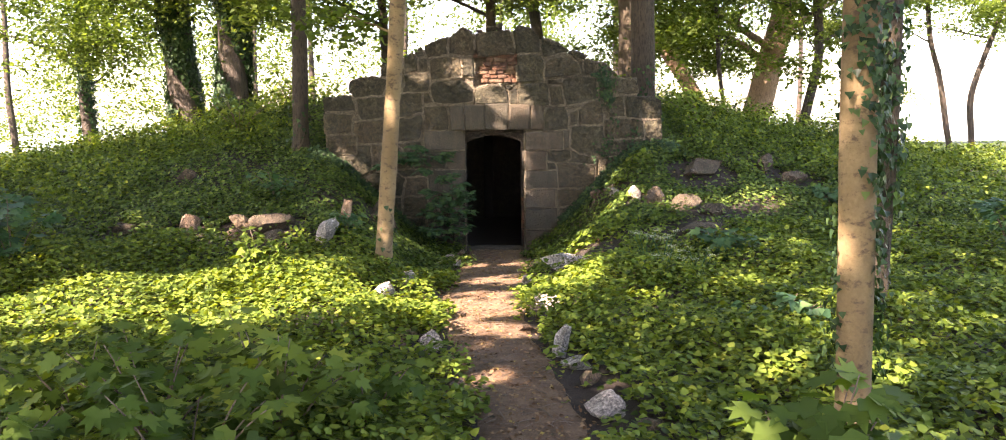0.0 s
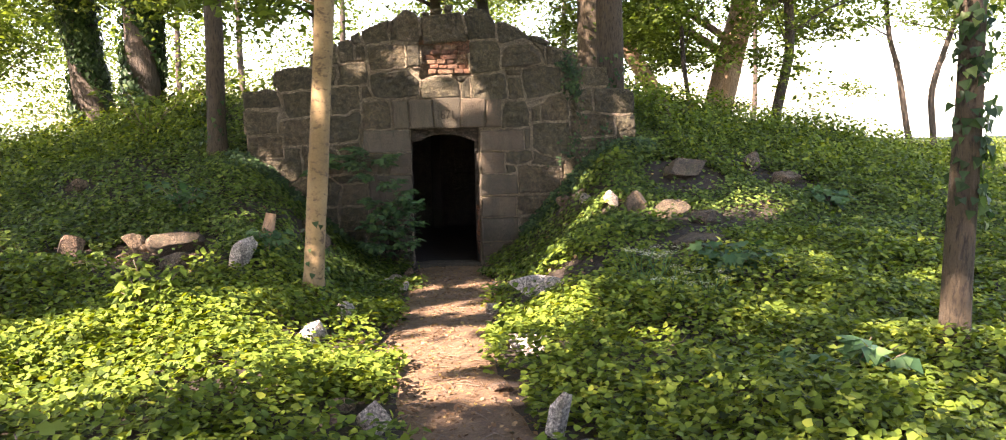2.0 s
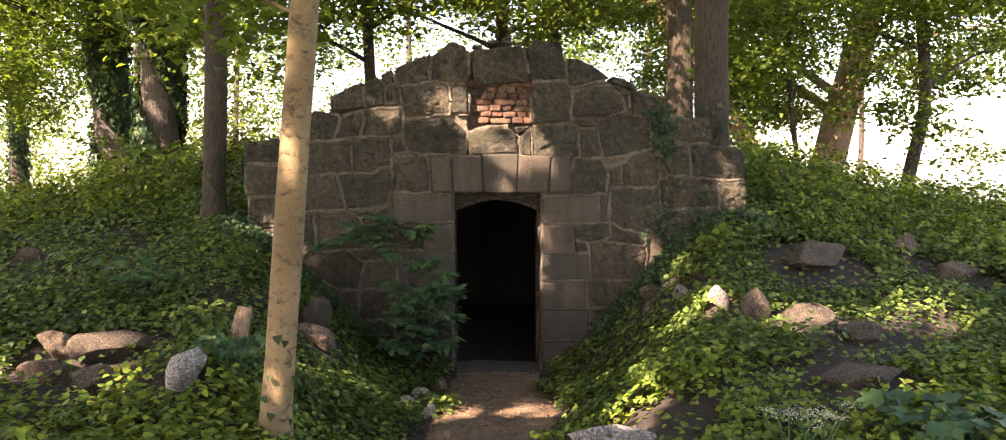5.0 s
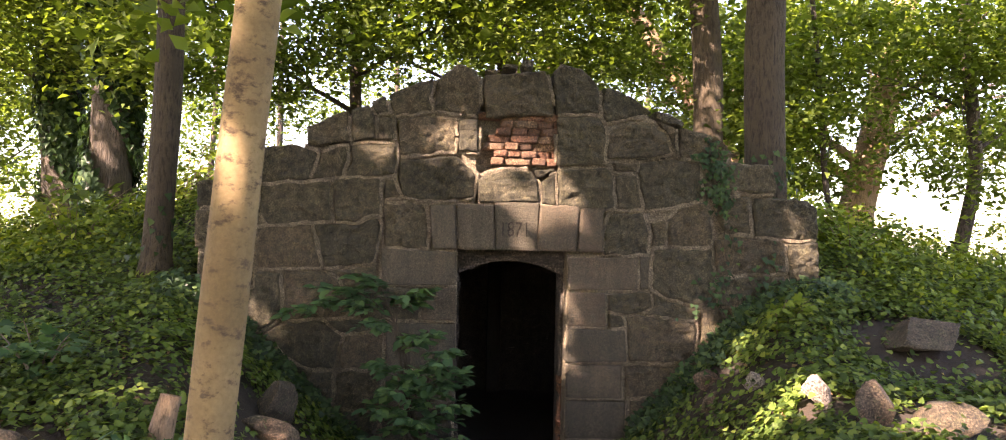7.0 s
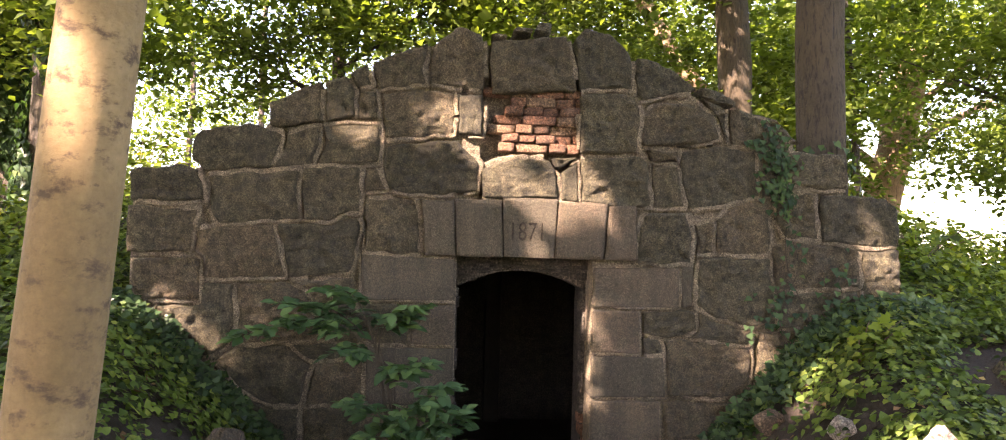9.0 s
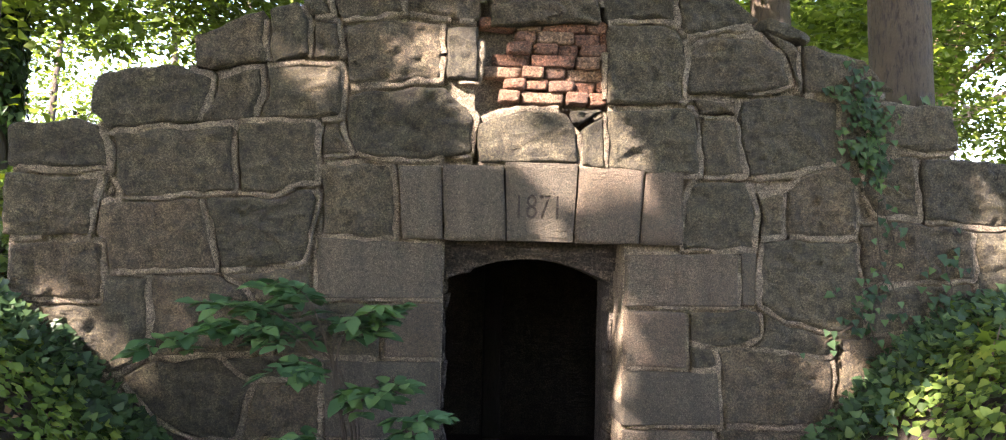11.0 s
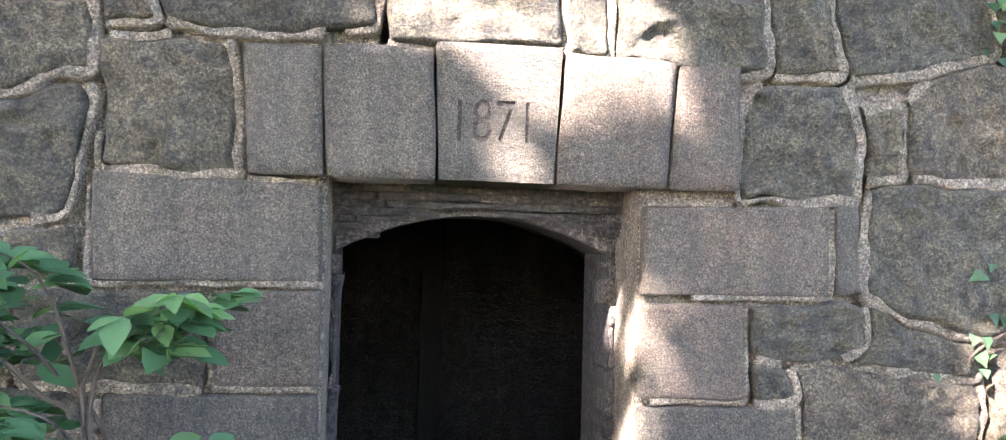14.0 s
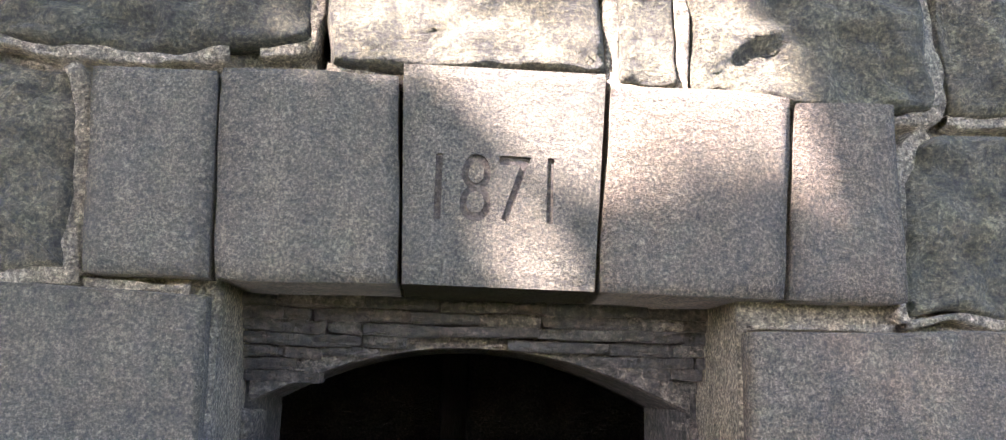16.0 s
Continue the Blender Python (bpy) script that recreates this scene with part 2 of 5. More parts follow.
BLADE_F = [(4, 0, 1), (4, 1, 2), (4, 2, 3), (4, 3, 0)]
SPRAY = np.array([(0, 0, 0.0), (-0.34, 0.42, 0.10), (0, 1.0, -0.06), (0.34, 0.42, 0.10)])
SPRAY_F = [(0, 2, 1), (0, 3, 2)]
MAPLE = np.array([(0, 0, 0.0), (-0.30, -0.08, 0.04), (-0.58, 0.30, 0.03), (-0.30, 0.38, 0.02), (-0.46, 0.78, -0.02), (-0.18, 0.66, 0.0), (0, 1.05, -0.08),
                  (0.18, 0.66, 0.0), (0.46, 0.78, -0.02), (0.30, 0.38, 0.02), (0.58, 0.30, 0.03), (0.30, -0.08, 0.04), (0, 0.35, -0.03)])
MAPLE_F = [(12, i, (i + 1) % 12) for i in range(12)]


def leaves(name, pos, up, size, shape, shape_faces, mat, parent=None, label="", tilt=0.5, heading=None):
    """One mesh of many leaf blades: at pos, facing up (both n x 3), leaning by tilt, each of its own size."""
    n = len(pos)
    up = up + rng.normal(0, tilt, (n, 3))
    up /= np.linalg.norm(up, axis=1)[:, None]
    ahead = rng.normal(0, 1, (n, 3)) if heading is None else heading + rng.normal(0, 0.3, (n, 3))
    ahead -= up * (ahead * up).sum(1)[:, None]
    ahead /= np.linalg.norm(ahead, axis=1)[:, None] + 1e-9
    side = np.cross(ahead, up)
    s = (np.broadcast_to(size, (n,)) * rng.uniform(0.7, 1.3, n))[:, None, None]
    k = len(shape)
    v = pos[:, None, :] + s * (shape[None, :, 0, None] * side[:, None, :] + shape[None, :, 1, None] * ahead[:, None, :] + shape[None, :, 2, None] * up[:, None, :] * rng.uniform(0.5, 2.5, n)[:, None, None])
    f = (np.array(shape_faces)[None] + (np.arange(n) * k)[:, None, None]).reshape(-1, 3)
    me = bpy.data.meshes.new(name)
    me.vertices.add(n * k)
    me.vertices.foreach_set("co", v.astype(np.float32).ravel())
    me.loops.add(len(f) * 3)
    me.loops.foreach_set("vertex_index", f.astype(np.int32).ravel())
    me.polygons.add(len(f))
    me.polygons.foreach_set("loop_start", np.arange(0, len(f) * 3, 3, dtype=np.int32))
    me.update(calc_edges=True)
    me.materials.append(mat)
    ob = new(name, me)
    if parent is not None:
        ob.parent = parent
        ob.matrix_parent_inverse = Matrix.Translation(parent.location).inverted()
    if label:
        ob["label"] = label
    return ob


def tube(points, radii, sides=8, lump=0.0, seed=0.0):
    """Verts and faces of a tapered tube through the points."""
    vs, fs = [], []
    for i, (p, r) in enumerate(zip(points, radii)):
        a = points[min(i + 1, len(points) - 1)] - points[max(i - 1, 0)]
        a.normalize()
        u = a.orthogonal() if abs(a.z) < 0.9 else Vector((0, 1, 0)).cross(a)
        u.normalize()
        w = a.cross(u)
        for j in range(sides):
            g = 2 * math.pi * j / sides
            k = r * (1 + lump * noise.noise(Vector((math.cos(g) * 1.5, math.sin(g) * 1.5 + seed, p.z * 1.4 + seed))))
            vs.append(p + u * (math.cos(g) * k) + w * (math.sin(g) * k))
    for i in range(len(points) - 1):
        for j in range(sides):
            q = (j + 1) % sides
            fs.append((i * sides + j, i * sides + q, (i + 1) * sides + q, (i + 1) * sides + j))
    fs.append(tuple(reversed(range(sides))))
    fs.append(tuple(range((len(points) - 1) * sides, len(points) * sides)))
    return vs, fs


# ---- ground ----
def smooth01(t):
    t = np.clip(t, 0, 1)
    return t * t * (3 - 2 * t)


def wave(x, y):
    """Gentle unevenness of the woodland floor."""
    return 0.05 * np.sin(1.3 * x + 0.7 * y + 1.0) * np.sin(0.9 * y - 0.5 * x) + 0.03 * np.sin(3.1 * x - 1.7 * y) * np.sin(2.3 * y + 1.1 * x + 2.0)


def path_middle(y):
    return np.interp(y, [-30, -14, -8.7, -6.5, -5.4, -3.7, -1.5, 0.0], [0.2, -0.35, -0.2, -0.36, -0.42, -0.24, -0.02, 0.0])


def path_half(y):
    return np.interp(y, [-30, -8.7, -6.5, -5.0, -3.5, -1.5, 0.0], [0.26, 0.25, 0.31, 0.36, 0.42, 0.46, 0.42])


def hill(x, y):
    sy = np.where(y < 4.0, 5.0, 9.0)
    return 0.5 + 2.15 * np.exp(-((x / 8.0) ** 2 + ((y - 4.0) / sy) ** 2)) + wave(x, y)


def height(x, y):
    """The ground: a mound, cut open along the way to the doorway."""
    x, y = np.asarray(x, float), np.asarray(y, float)
    low = np.interp(y, [-40, -9, -7.5, -6.2, -4.0, -1.5, 0.0, 0.5], [0.5, 0.5, 0.49, 0.47, 0.31, 0.12, 0.05, 0.05])
    d = x - path_middle(np.minimum(y, 0.0))
    inner = np.where(d < 0, np.interp(y, [-7, -1, 0], [0.35, 0.7, 0.75]), 0.38)
    outer = np.where(d < 0, np.interp(y, [-7, -3, 0], [1.2, 2.0, 2.8]), np.interp(y, [-7, -3, 0], [1.0, 1.6, 2.45]))
    c = smooth01((np.abs(d) - inner) / (outer - inner))
    c = np.maximum(c, smooth01((y - 0.3) / 0.5))
    rise = hill(x, y)
    fade = np.exp(-((np.hypot(x, y) / 60.0) ** 2))
    return (low * (1 - c) + rise * c) * fade + 0.45 * (1 - fade)


def axis(fine, coarse):
    return np.unique(np.round(np.concatenate([fine, coarse]), 4))


CUT = (-2.3, 2.3, 0.06, 5.0)   # the chamber's footprint, open in the ground sheet
far = np.array([8.5, 9, 10, 11, 12.5, 14, 16, 19, 23, 28, 35, 45, 60, 80, 120, 200, 400, 900])
gx = axis(np.append(np.arange(-8, 8.01, 0.16), CUT[:2]), np.concatenate([-far, far]))
gy = axis(np.append(np.arange(-15, 8.01, 0.16), CUT[2:]), np.concatenate([-far - 7, far]))
X, Y = np.meshgrid(gx, gy)
Z = height(X, Y)
idx = np.arange(X.size).reshape(X.shape)
quads = np.stack([idx[:-1, :-1], idx[:-1, 1:], idx[1:, 1:], idx[1:, :-1]], -1).reshape(-1, 4)
mx = (X[:-1, :-1] + X[1:, 1:]).ravel() / 2
my = (Y[:-1, :-1] + Y[1:, 1:]).ravel() / 2
keep = ~((mx > CUT[0]) & (mx < CUT[1]) & (my > CUT[2]) & (my < CUT[3]))
ground = finish("ground", np.stack([X, Y, Z], -1).reshape(-1, 3).tolist(), quads[keep].tolist(), soil, smooth=True)
tagged(ground, "dark brown woodland soil rising into a mound", "ground", kind="structure")

# earth over the vault
ex, ey = np.meshgrid(np.linspace(CUT[0] - 0.05, CUT[1] + 0.05, 24), np.linspace(0.5, CUT[3] + 0.05, 22))
ez = np.maximum(hill(ex, ey), 2.3 - 0.1 * ex * ex) + 0.02
ei = np.arange(ex.size).reshape(ex.shape)
eq = np.stack([ei[:-1, :-1], ei[:-1, 1:], ei[1:, 1:], ei[1:, :-1]], -1).reshape(-1, 4)
cap = finish("ground_over_vault", np.stack([ex, ey, ez], -1).reshape(-1, 3).tolist(), eq.tolist(), soil, smooth=True)
tagged(cap, "earth heaped over the vault behind the gable", "ground", kind="structure")

# guessed water beyond the wood, a sheet added to mirror the white sky
bm = bmesh.new()
shore = ((-900.0, 26.0), (900.0, 26.0), (900.0, 900.0), (-900.0, 900.0))
above, below = ([bm.verts.new((x, y, z)) for x, y in shore] for z in (0.6, 0.2))
bm.faces.new(above)
for i in range(4):
    bm.faces.new((below[i], below[(i + 1) % 4], above[(i + 1) % 4], above[i]))
tagged(part("water", bm, water_mat), "added water sheet mirroring the bright sky beyond the trees", "water", kind="structure")

# the trodden path, slightly proud of the soil
pv, pf = [], []
rows_y, rows_s = np.arange(-22, -0.02, 0.10), np.linspace(-1, 1, 15)
for py in rows_y:
    for ps in rows_s:
        half = path_half(py) * (1.12 + 0.18 * noise.noise(Vector((py * 1.7, 3.0 if ps > 0 else 9.0, 0))))
        x = float(path_middle(py) + ps * half)
        lift = 0.014 * (1 - ps ** 4) - 0.012 * abs(ps) ** 8 + 0.012 * noise.noise(Vector((x * 5, py * 5, 0)))
        pv.append((x, float(py), float(height(x, py)) + 0.006 + lift))
k = len(rows_s)
for i in range(len(rows_y) - 1):
    for j in range(k - 1):
        pf.append((i * k + j, i * k + j + 1, (i + 1) * k + j + 1, (i + 1) * k + j))
tagged(finish("path", pv, pf, dirt, smooth=True), "narrow trodden path of reddish brown earth", "path", kind="structure")

# ---- the stone gable ----
def prism(bm, outline, y0, y1):
    """A solid whose outline (x, z) is drawn out from y0 to y1."""
    a = [bm.verts.new((x, y0, z)) for x, z in outline]
    b = [bm.verts.new((x, y1, z)) for x, z in outline]
    n = len(a)
    bm.faces.new(a)
    bm.faces.new(b[::-1])
    for i in range(n):
        bm.faces.new((a[i], b[i], b[(i + 1) % n], a[(i + 1) % n]))


DOOR_TOP, DOOR_HALF, DEPTH = 1.895, 0.45, 0.55
TOP = [(-2.54, 2.35), (-2.13, 2.37), (-2.12, 2.62), (-1.70, 2.67), (-1.69, 2.83), (-1.2, 3.03), (-0.82, 3.20), (-0.5, 3.37), (-0.32, 3.33),
       (0.36, 3.36), (0.54, 3.37), (0.68, 3.24), (1.10, 3.03), (1.37, 2.93), (1.68, 2.85), (1.82, 2.68), (2.16, 2.63), (2.17, 2.36), (2.52, 2.29)]
xs = sorted({x for x, _ in TOP} | {-DOOR_HALF, DOOR_HALF})
bm = bmesh.new()
for a, b in zip(xs[:-1], xs[1:]):
    za, zb = (float(np.interp(v, [p[0] for p in TOP], [p[1] for p in TOP])) for v in (a, b))
    mid = (a + b) / 2
    low = DOOR_TOP + 0.01 if abs(mid) < DOOR_HALF else -0.4
    front = 0.12 if abs(mid) < 0.35 else 0.022
    prism(bm, [(a, low), (b, low), (b, zb), (a, za)], front, DEPTH)
bmesh.ops.remove_doubles(bm, verts=bm.verts[:], dist=0.001)
gable = tagged(part("wall_gable", bm, mortar), "weathered granite gable wall with raised mortar joints and a doorway", "wall", kind="structure")

JOINTS_V, JOINTS_F, LAID = [], [], {}


def laid_near(p, reach):
    """Whether a joint already runs within reach of a point (x, z) of the wall."""
    i, j = int(p.x // 0.05), int(p.z // 0.05)
    return any((p - q).length < reach for a in (i - 1, i, i + 1) for b in (j - 1, j, j + 1) for q in LAID.get((a, b), ()))


def ribbon(points, r, proud):
    """A raised, hand-smeared mortar joint along the points."""
    base, sides, n = len(JOINTS_V), 7, len(points)
    for i, p in enumerate(points):
        way = points[min(i + 2, n - 1)] - points[max(i - 2, 0)]
        way.normalize()
        across = Vector((way.z, 0, -way.x))
        w = r * (1 + 0.7 * noise.noise(p * 5) + 0.6 * noise.noise(p * 19))
        h = proud * (1 + 0.5 * noise.noise(p * 9 + Vector((3, 0, 0))))
        for k in range(sides):
            u = k / (sides - 1) * 2 - 1
            q = p + across * (u * w)
            q.y = -h * (1 - abs(u) ** 5) - 0.007 * noise.noise(q * 30) - 0.005 * noise.noise(q * 70)
            if k in (0, sides - 1):
                q.y = 0.03
            JOINTS_V.append(q)
    for i in range(n - 1):
        for k in range(sides - 1):
            o = base + i * sides + k
            JOINTS_F.append((o, o + 1, o + sides + 1, o + sides))


DRY = [(-1.32, 1.74, 0.10, 0.03), (0.50, 1.575, 0.10, 0.03), (0.52, 2.60, 0.20, 0.03), (0.92, 2.665, 0.14, 0.03), (-2.28, 1.85, 0.10, 0.03), (0.97, 1.40, 0.10, 0.03), (0.2, 2.52, 0.09, 0.06), (0.0, 2.98, 0.34, 0.10),
       (-0.45, 1.0, 0.03, 2.0), (0.45, 1.0, 0.03, 0.86)]   # open joints: x, z, half width, half height


def lay_joints(loop, r, proud):
    """Points the joints round one stone, but for those laid with its neighbours and the open ones."""
    run, fresh = [], []
    for p in loop + loop[:1]:
        top = float(np.interp(p.x, [q[0] for q in TOP], [q[1] for q in TOP]))
        open_here = any(abs(p.x - x) < w and abs(p.z - z) < h for x, z, w, h in DRY) or p.z > top - 0.015 or abs(p.x) > 2.52
        if open_here or laid_near(p, 0.034):
            if len(run) > 3:
                ribbon(run + [p], r, proud)
            run = [p] if not open_here else []
        else:
            run.append(p)
            fresh.append(p)
    if len(run) > 3:
        ribbon(run, r, proud)
    for p in fresh:
        LAID.setdefault((int(p.x // 0.05), int(p.z // 0.05)), []).append(p)


def stone(*corners, face=0.020, rough=1.0, mat=None, depth=0.30, front=0.0, gap=0.011, name="stone", jr=0.020, proud=0.015, step=0.017):
    """One facing stone with the outline of its corners (x, z): rounded, uneven edges and a rough, hewn face."""
    outline = []
    cs = [Vector((x, 0, z)) for x, z in corners]
    if sum(p.x * q.z - q.x * p.z for p, q in zip(cs, cs[1:] + cs[:1])) < 0:
        cs.reverse()
    for p, q in zip(cs, cs[1:] + cs[:1]):
        k = max(1, round((q - p).length / step))
        outline += [p.lerp(q, i / k) for i in range(k)]
    n = len(outline)
    for _ in range(2 if rough > 0.5 else 1):
        outline = [outline[i] * 0.5 + (outline[i - 1] + outline[(i + 1) % n]) * 0.25 for i in range(n)]
    wavy = [p + Vector((noise.noise(p * 9), 0, noise.noise(p * 9 + Vector((5, 0, 7))))) * 0.016 * rough for p in outline]
    lay_joints(wavy, jr, proud)
    ring = []
    for i, p in enumerate(wavy):
        way = (wavy[(i + 1) % n] - wavy[i - 1]).normalized()
        inset = gap * (1 + 0.8 * rough * noise.noise(p * 14 + Vector((0, 4, 0))))
        ring.append(p + Vector((-way.z, 0, way.x)) * inset)
    mid = sum(ring, Vector()) / n
    size = sum((p - mid).length for p in ring) / n
    seed = mid.x * 7.3 + mid.z * 13.1
    lean = (random.uniform(-1, 1) * rough, random.uniform(-1, 1) * rough)
    levels = [1.0, 1 - 0.008 / size, 1 - 0.02 / size] + [t * (1 - 0.038 / size) for t in np.linspace(1, 0, max(4, int(size / (step * 1.15))))[:-1]]
    vs, fs = [], []
    for s in levels + [0.0]:
        for p in (ring if s else [mid]):
            q = mid + (p - mid) * s
            e = (1 - s) * (p - mid).length if s else size
            corner = max(0.0, 1 - e / (0.016 if rough > 0.5 else 0.009))
            at = Vector((q.x, seed, q.z))
            facet = noise.voronoi(at * 8 + Vector((0, 0, 2.0 * noise.noise(at * 3))))[0]
            chip = 0.7 * noise.noise(at * 4.5) + 0.9 * (facet[1] - facet[0] - 0.25) + 0.55 * noise.noise(Vector((at.x * 11, seed, at.z * 17))) + 0.5 * noise.noise(at * 27)
            slope = lean[0] * (q.x - mid.x) / size + lean[1] * (q.z - mid.z) / size
            y = front - 0.003 - face * (1 - corner ** 2) * (1 + 0.3 * slope) + rough * 0.036 * chip * (1 - 0.75 * corner)
            vs.append((q.x, min(y, front + 0.001), q.z))
    for j in range(len(levels) - 1):
        for i in range(n):
            k = (i + 1) % n
            fs.append((j * n + i, j * n + k, (j + 1) * n + k, (j + 1) * n + i))
    last = (len(levels) - 1) * n
    for i in range(n):
        fs.append((last + i, last + (i + 1) % n, len(vs) - 1))
    base = len(vs)
    vs += [(p.x, front + depth, p.z) for p in ring]
    for i in range(n):
        k = (i + 1) % n
        fs.append((k, i, base + i, base + k))
    fs.append(tuple(reversed(range(base, base + n))))
    return finish(name, vs, fs, mat or granite, gable, smooth=True)


def dressed_stone(*corners):
    return stone(*corners, face=0.012, rough=0.22, mat=dressed, front=-0.006, gap=0.007, jr=0.011, proud=0.014, name="dressed_stone")


def block(x0, x1, z0, z1, drop_l=0.0, drop_r=0.0, face=0.030, depth=0.30, nx=0, mat=None, rough=1.0, name="stone", parent=None, gap=0.009, front=0.0, skew=0.012):
    """One block: a rough, cushioned face, rounded arrises, corners a little out of square."""
    seed = x0 * 7.3 + z0 * 13.1
    w, h = x1 - x0, z1 - z0
    fine = 0.020 if rough > 0.5 else 0.03
    nx = nx or max(5, min(30, int(w / fine)))
    nz = max(4 if nx == 5 else 6, min(20, int(h / fine))) if nx != 5 else 4
    jit = [Vector((random.uniform(-skew, skew), 0, random.uniform(-skew, skew))) for _ in range(4)]
    random_tilt = (random.uniform(-1, 1), random.uniform(-1, 1))
    vs, fs = [], []
    rnd = 0.015 * rough
    for j in range(nz + 1):
        for i in range(nx + 1):
            u, v = i / nx, j / nz
            u = 0.5 + 0.5 * math.copysign(abs(2 * u - 1) ** 0.8, 2 * u - 1)
            v = 0.5 + 0.5 * math.copysign(abs(2 * v - 1) ** 0.8, 2 * v - 1)
            top = z1 - drop_l * (1 - u) - drop_r * u
            x = x0 + gap + u * (w - 2 * gap)
            z = z0 + gap + v * (top - z0 - 2 * gap)
            for (cu, cv), d in zip(((0, 0), (1, 0), (1, 1), (0, 1)), jit):
                k = (u if cu else 1 - u) * (v if cv else 1 - v)
                x, z = x + d.x * k, z + d.z * k
            e = min(u * w, (1 - u) * w, v * h, (1 - v) * h)
            corner = max(0.0, 1 - e / (0.018 if rough > 0.5 else 0.008))
            near = max(0.0, 1 - e / 0.07)
            at = Vector((x, seed, z))
            x += (0.5 - u) * rnd * max(0, abs(2 * v - 1) - 0.7) * 4 + rough * 0.030 * near * noise.noise(at * 7)
            z += (0.5 - v) * rnd * max(0, abs(2 * u - 1) - 0.7) * 4 + rough * 0.030 * near * noise.noise(at * 7 + Vector((9, 0, 4)))
            facet = noise.voronoi(at * 8 + Vector((0, 0, 2.0 * noise.noise(at * 3))))[0]
            chip = 0.7 * noise.noise(at * 4.5) + 1.3 * (facet[1] - facet[0] - 0.25) + 0.35 * noise.noise(at * 17) + 0.25 * noise.noise(at * 41)
            slope = (random_tilt[0] * (u - 0.5) + random_tilt[1] * (v - 0.5)) * rough
            y = front - 0.003 - face * (1 - corner ** 2) * (0.85 + 0.8 * slope) + rough * 0.032 * chip * (1 - 0.8 * corner)
            vs.append((x, y, z))
    for j in range(nz):
        for i in range(nx):
            a = j * (nx + 1) + i
            fs.append((a, a + 1, a + nx + 2, a + nx + 1))
    edge = [i for i in range(nx)] + [j * (nx + 1) + nx for j in range(nz)] + [nz * (nx + 1) + i for i in range(nx, 0, -1)] + [j * (nx + 1) for j in range(nz, 0, -1)]
    base = len(vs)
    for e in edge:
        x, _, z = vs[e]
        vs.append((x, front + depth, z))
    n = len(edge)
    for i in range(n):
        q = (i + 1) % n
        fs.append((edge[i], base + i, base + q, edge[q]))
    fs.append(tuple(base + i for i in range(n)))
    ob = finish(name, vs, fs, mat or granite, parent or gable, smooth=rough < 0.5)
    return ob


# facing stones, from the shoulders and the crown down
stone((-2.57, 2.40), (-2.24, 2.45), (-2.11, 2.42), (-2.07, 2.20), (-2.56, 2.18))
stone((-2.58, 2.17), (-2.11, 2.16), (-2.13, 2.05), (-2.16, 1.87), (-2.57, 1.85))
stone((-2.54, 1.83), (-2.20, 1.85), (-2.08, 1.84), (-2.07, 1.56), (-2.43, 1.56), (-2.51, 1.64))
stone((-2.07, 2.38), (-1.49, 2.44), (-1.47, 2.10), (-2.01, 2.06), (-2.06, 2.15))
stone((-1.48, 2.45), (-1.09, 2.47), (-1.07, 2.16), (-1.15, 2.15), (-1.31, 2.09), (-1.46, 2.09))
stone((-2.12, 2.04), (-1.63, 2.08), (-1.59, 1.90), (-1.54, 1.72), (-1.69, 1.72), (-2.06, 1.70), (-2.08, 1.85), (-2.14, 1.87))
stone((-1.62, 2.08), (-1.31, 2.09), (-1.10, 2.14), (-1.08, 2.10), (-1.10, 1.93), (-1.13, 1.78), (-1.30, 1.74), (-1.53, 1.72), (-1.58, 1.90))
stone((-2.12, 2.68), (-1.81, 2.73), (-1.68, 2.70), (-1.60, 2.66), (-1.62, 2.56), (-1.67, 2.43), (-2.07, 2.39), (-2.18, 2.47), (-2.18, 2.60))
stone((-1.59, 2.66), (-1.37, 2.73), (-1.36, 2.60), (-1.39, 2.46), (-1.66, 2.43), (-1.60, 2.58))
stone((-1.36, 2.73), (-0.98, 2.76), (-0.96, 2.64), (-0.97, 2.49), (-1.09, 2.47), (-1.38, 2.46), (-1.34, 2.59))
stone((-1.72, 2.86), (-1.49, 2.98), (-1.37, 3.02), (-1.34, 2.74), (-1.61, 2.69), (-1.70, 2.71))
stone((-1.36, 3.01), (-1.20, 3.07), (-1.15, 2.96), (-1.14, 2.77), (-1.33, 2.74))
stone((-1.20, 3.08), (-1.07, 3.15), (-1.02, 3.00), (-1.07, 2.99), (-1.16, 2.97))
stone((-1.14, 2.95), (-1.00, 2.98), (-0.98, 2.77), (-1.13, 2.77))
stone((-1.06, 3.15), (-0.82, 3.26), (-0.67, 3.31), (-0.70, 3.13), (-0.67, 3.02), (-0.81, 3.00), (-0.99, 2.97), (-1.02, 3.02))
stone((-0.68, 3.11), (-0.64, 3.31), (-0.51, 3.43), (-0.32, 3.39), (-0.29, 3.16), (-0.30, 2.99), (-0.50, 3.00), (-0.67, 3.02))
stone((-0.97, 2.95), (-0.81, 2.99), (-0.49, 2.98), (-0.48, 2.87), (-0.48, 2.69), (-0.66, 2.67), (-0.95, 2.64), (-0.97, 2.81))
stone((-0.48, 2.97), (-0.30, 2.98), (-0.29, 2.68), (-0.47, 2.69), rough=0.6, face=0.026)
stone((-1.07, 2.45), (-0.97, 2.47), (-0.91, 2.31), (-1.07, 2.28))
stone((-0.96, 2.59), (-0.88, 2.63), (-0.48, 2.67), (-0.32, 2.53), (-0.32, 2.32), (-0.64, 2.28), (-0.90, 2.30), (-0.96, 2.47))
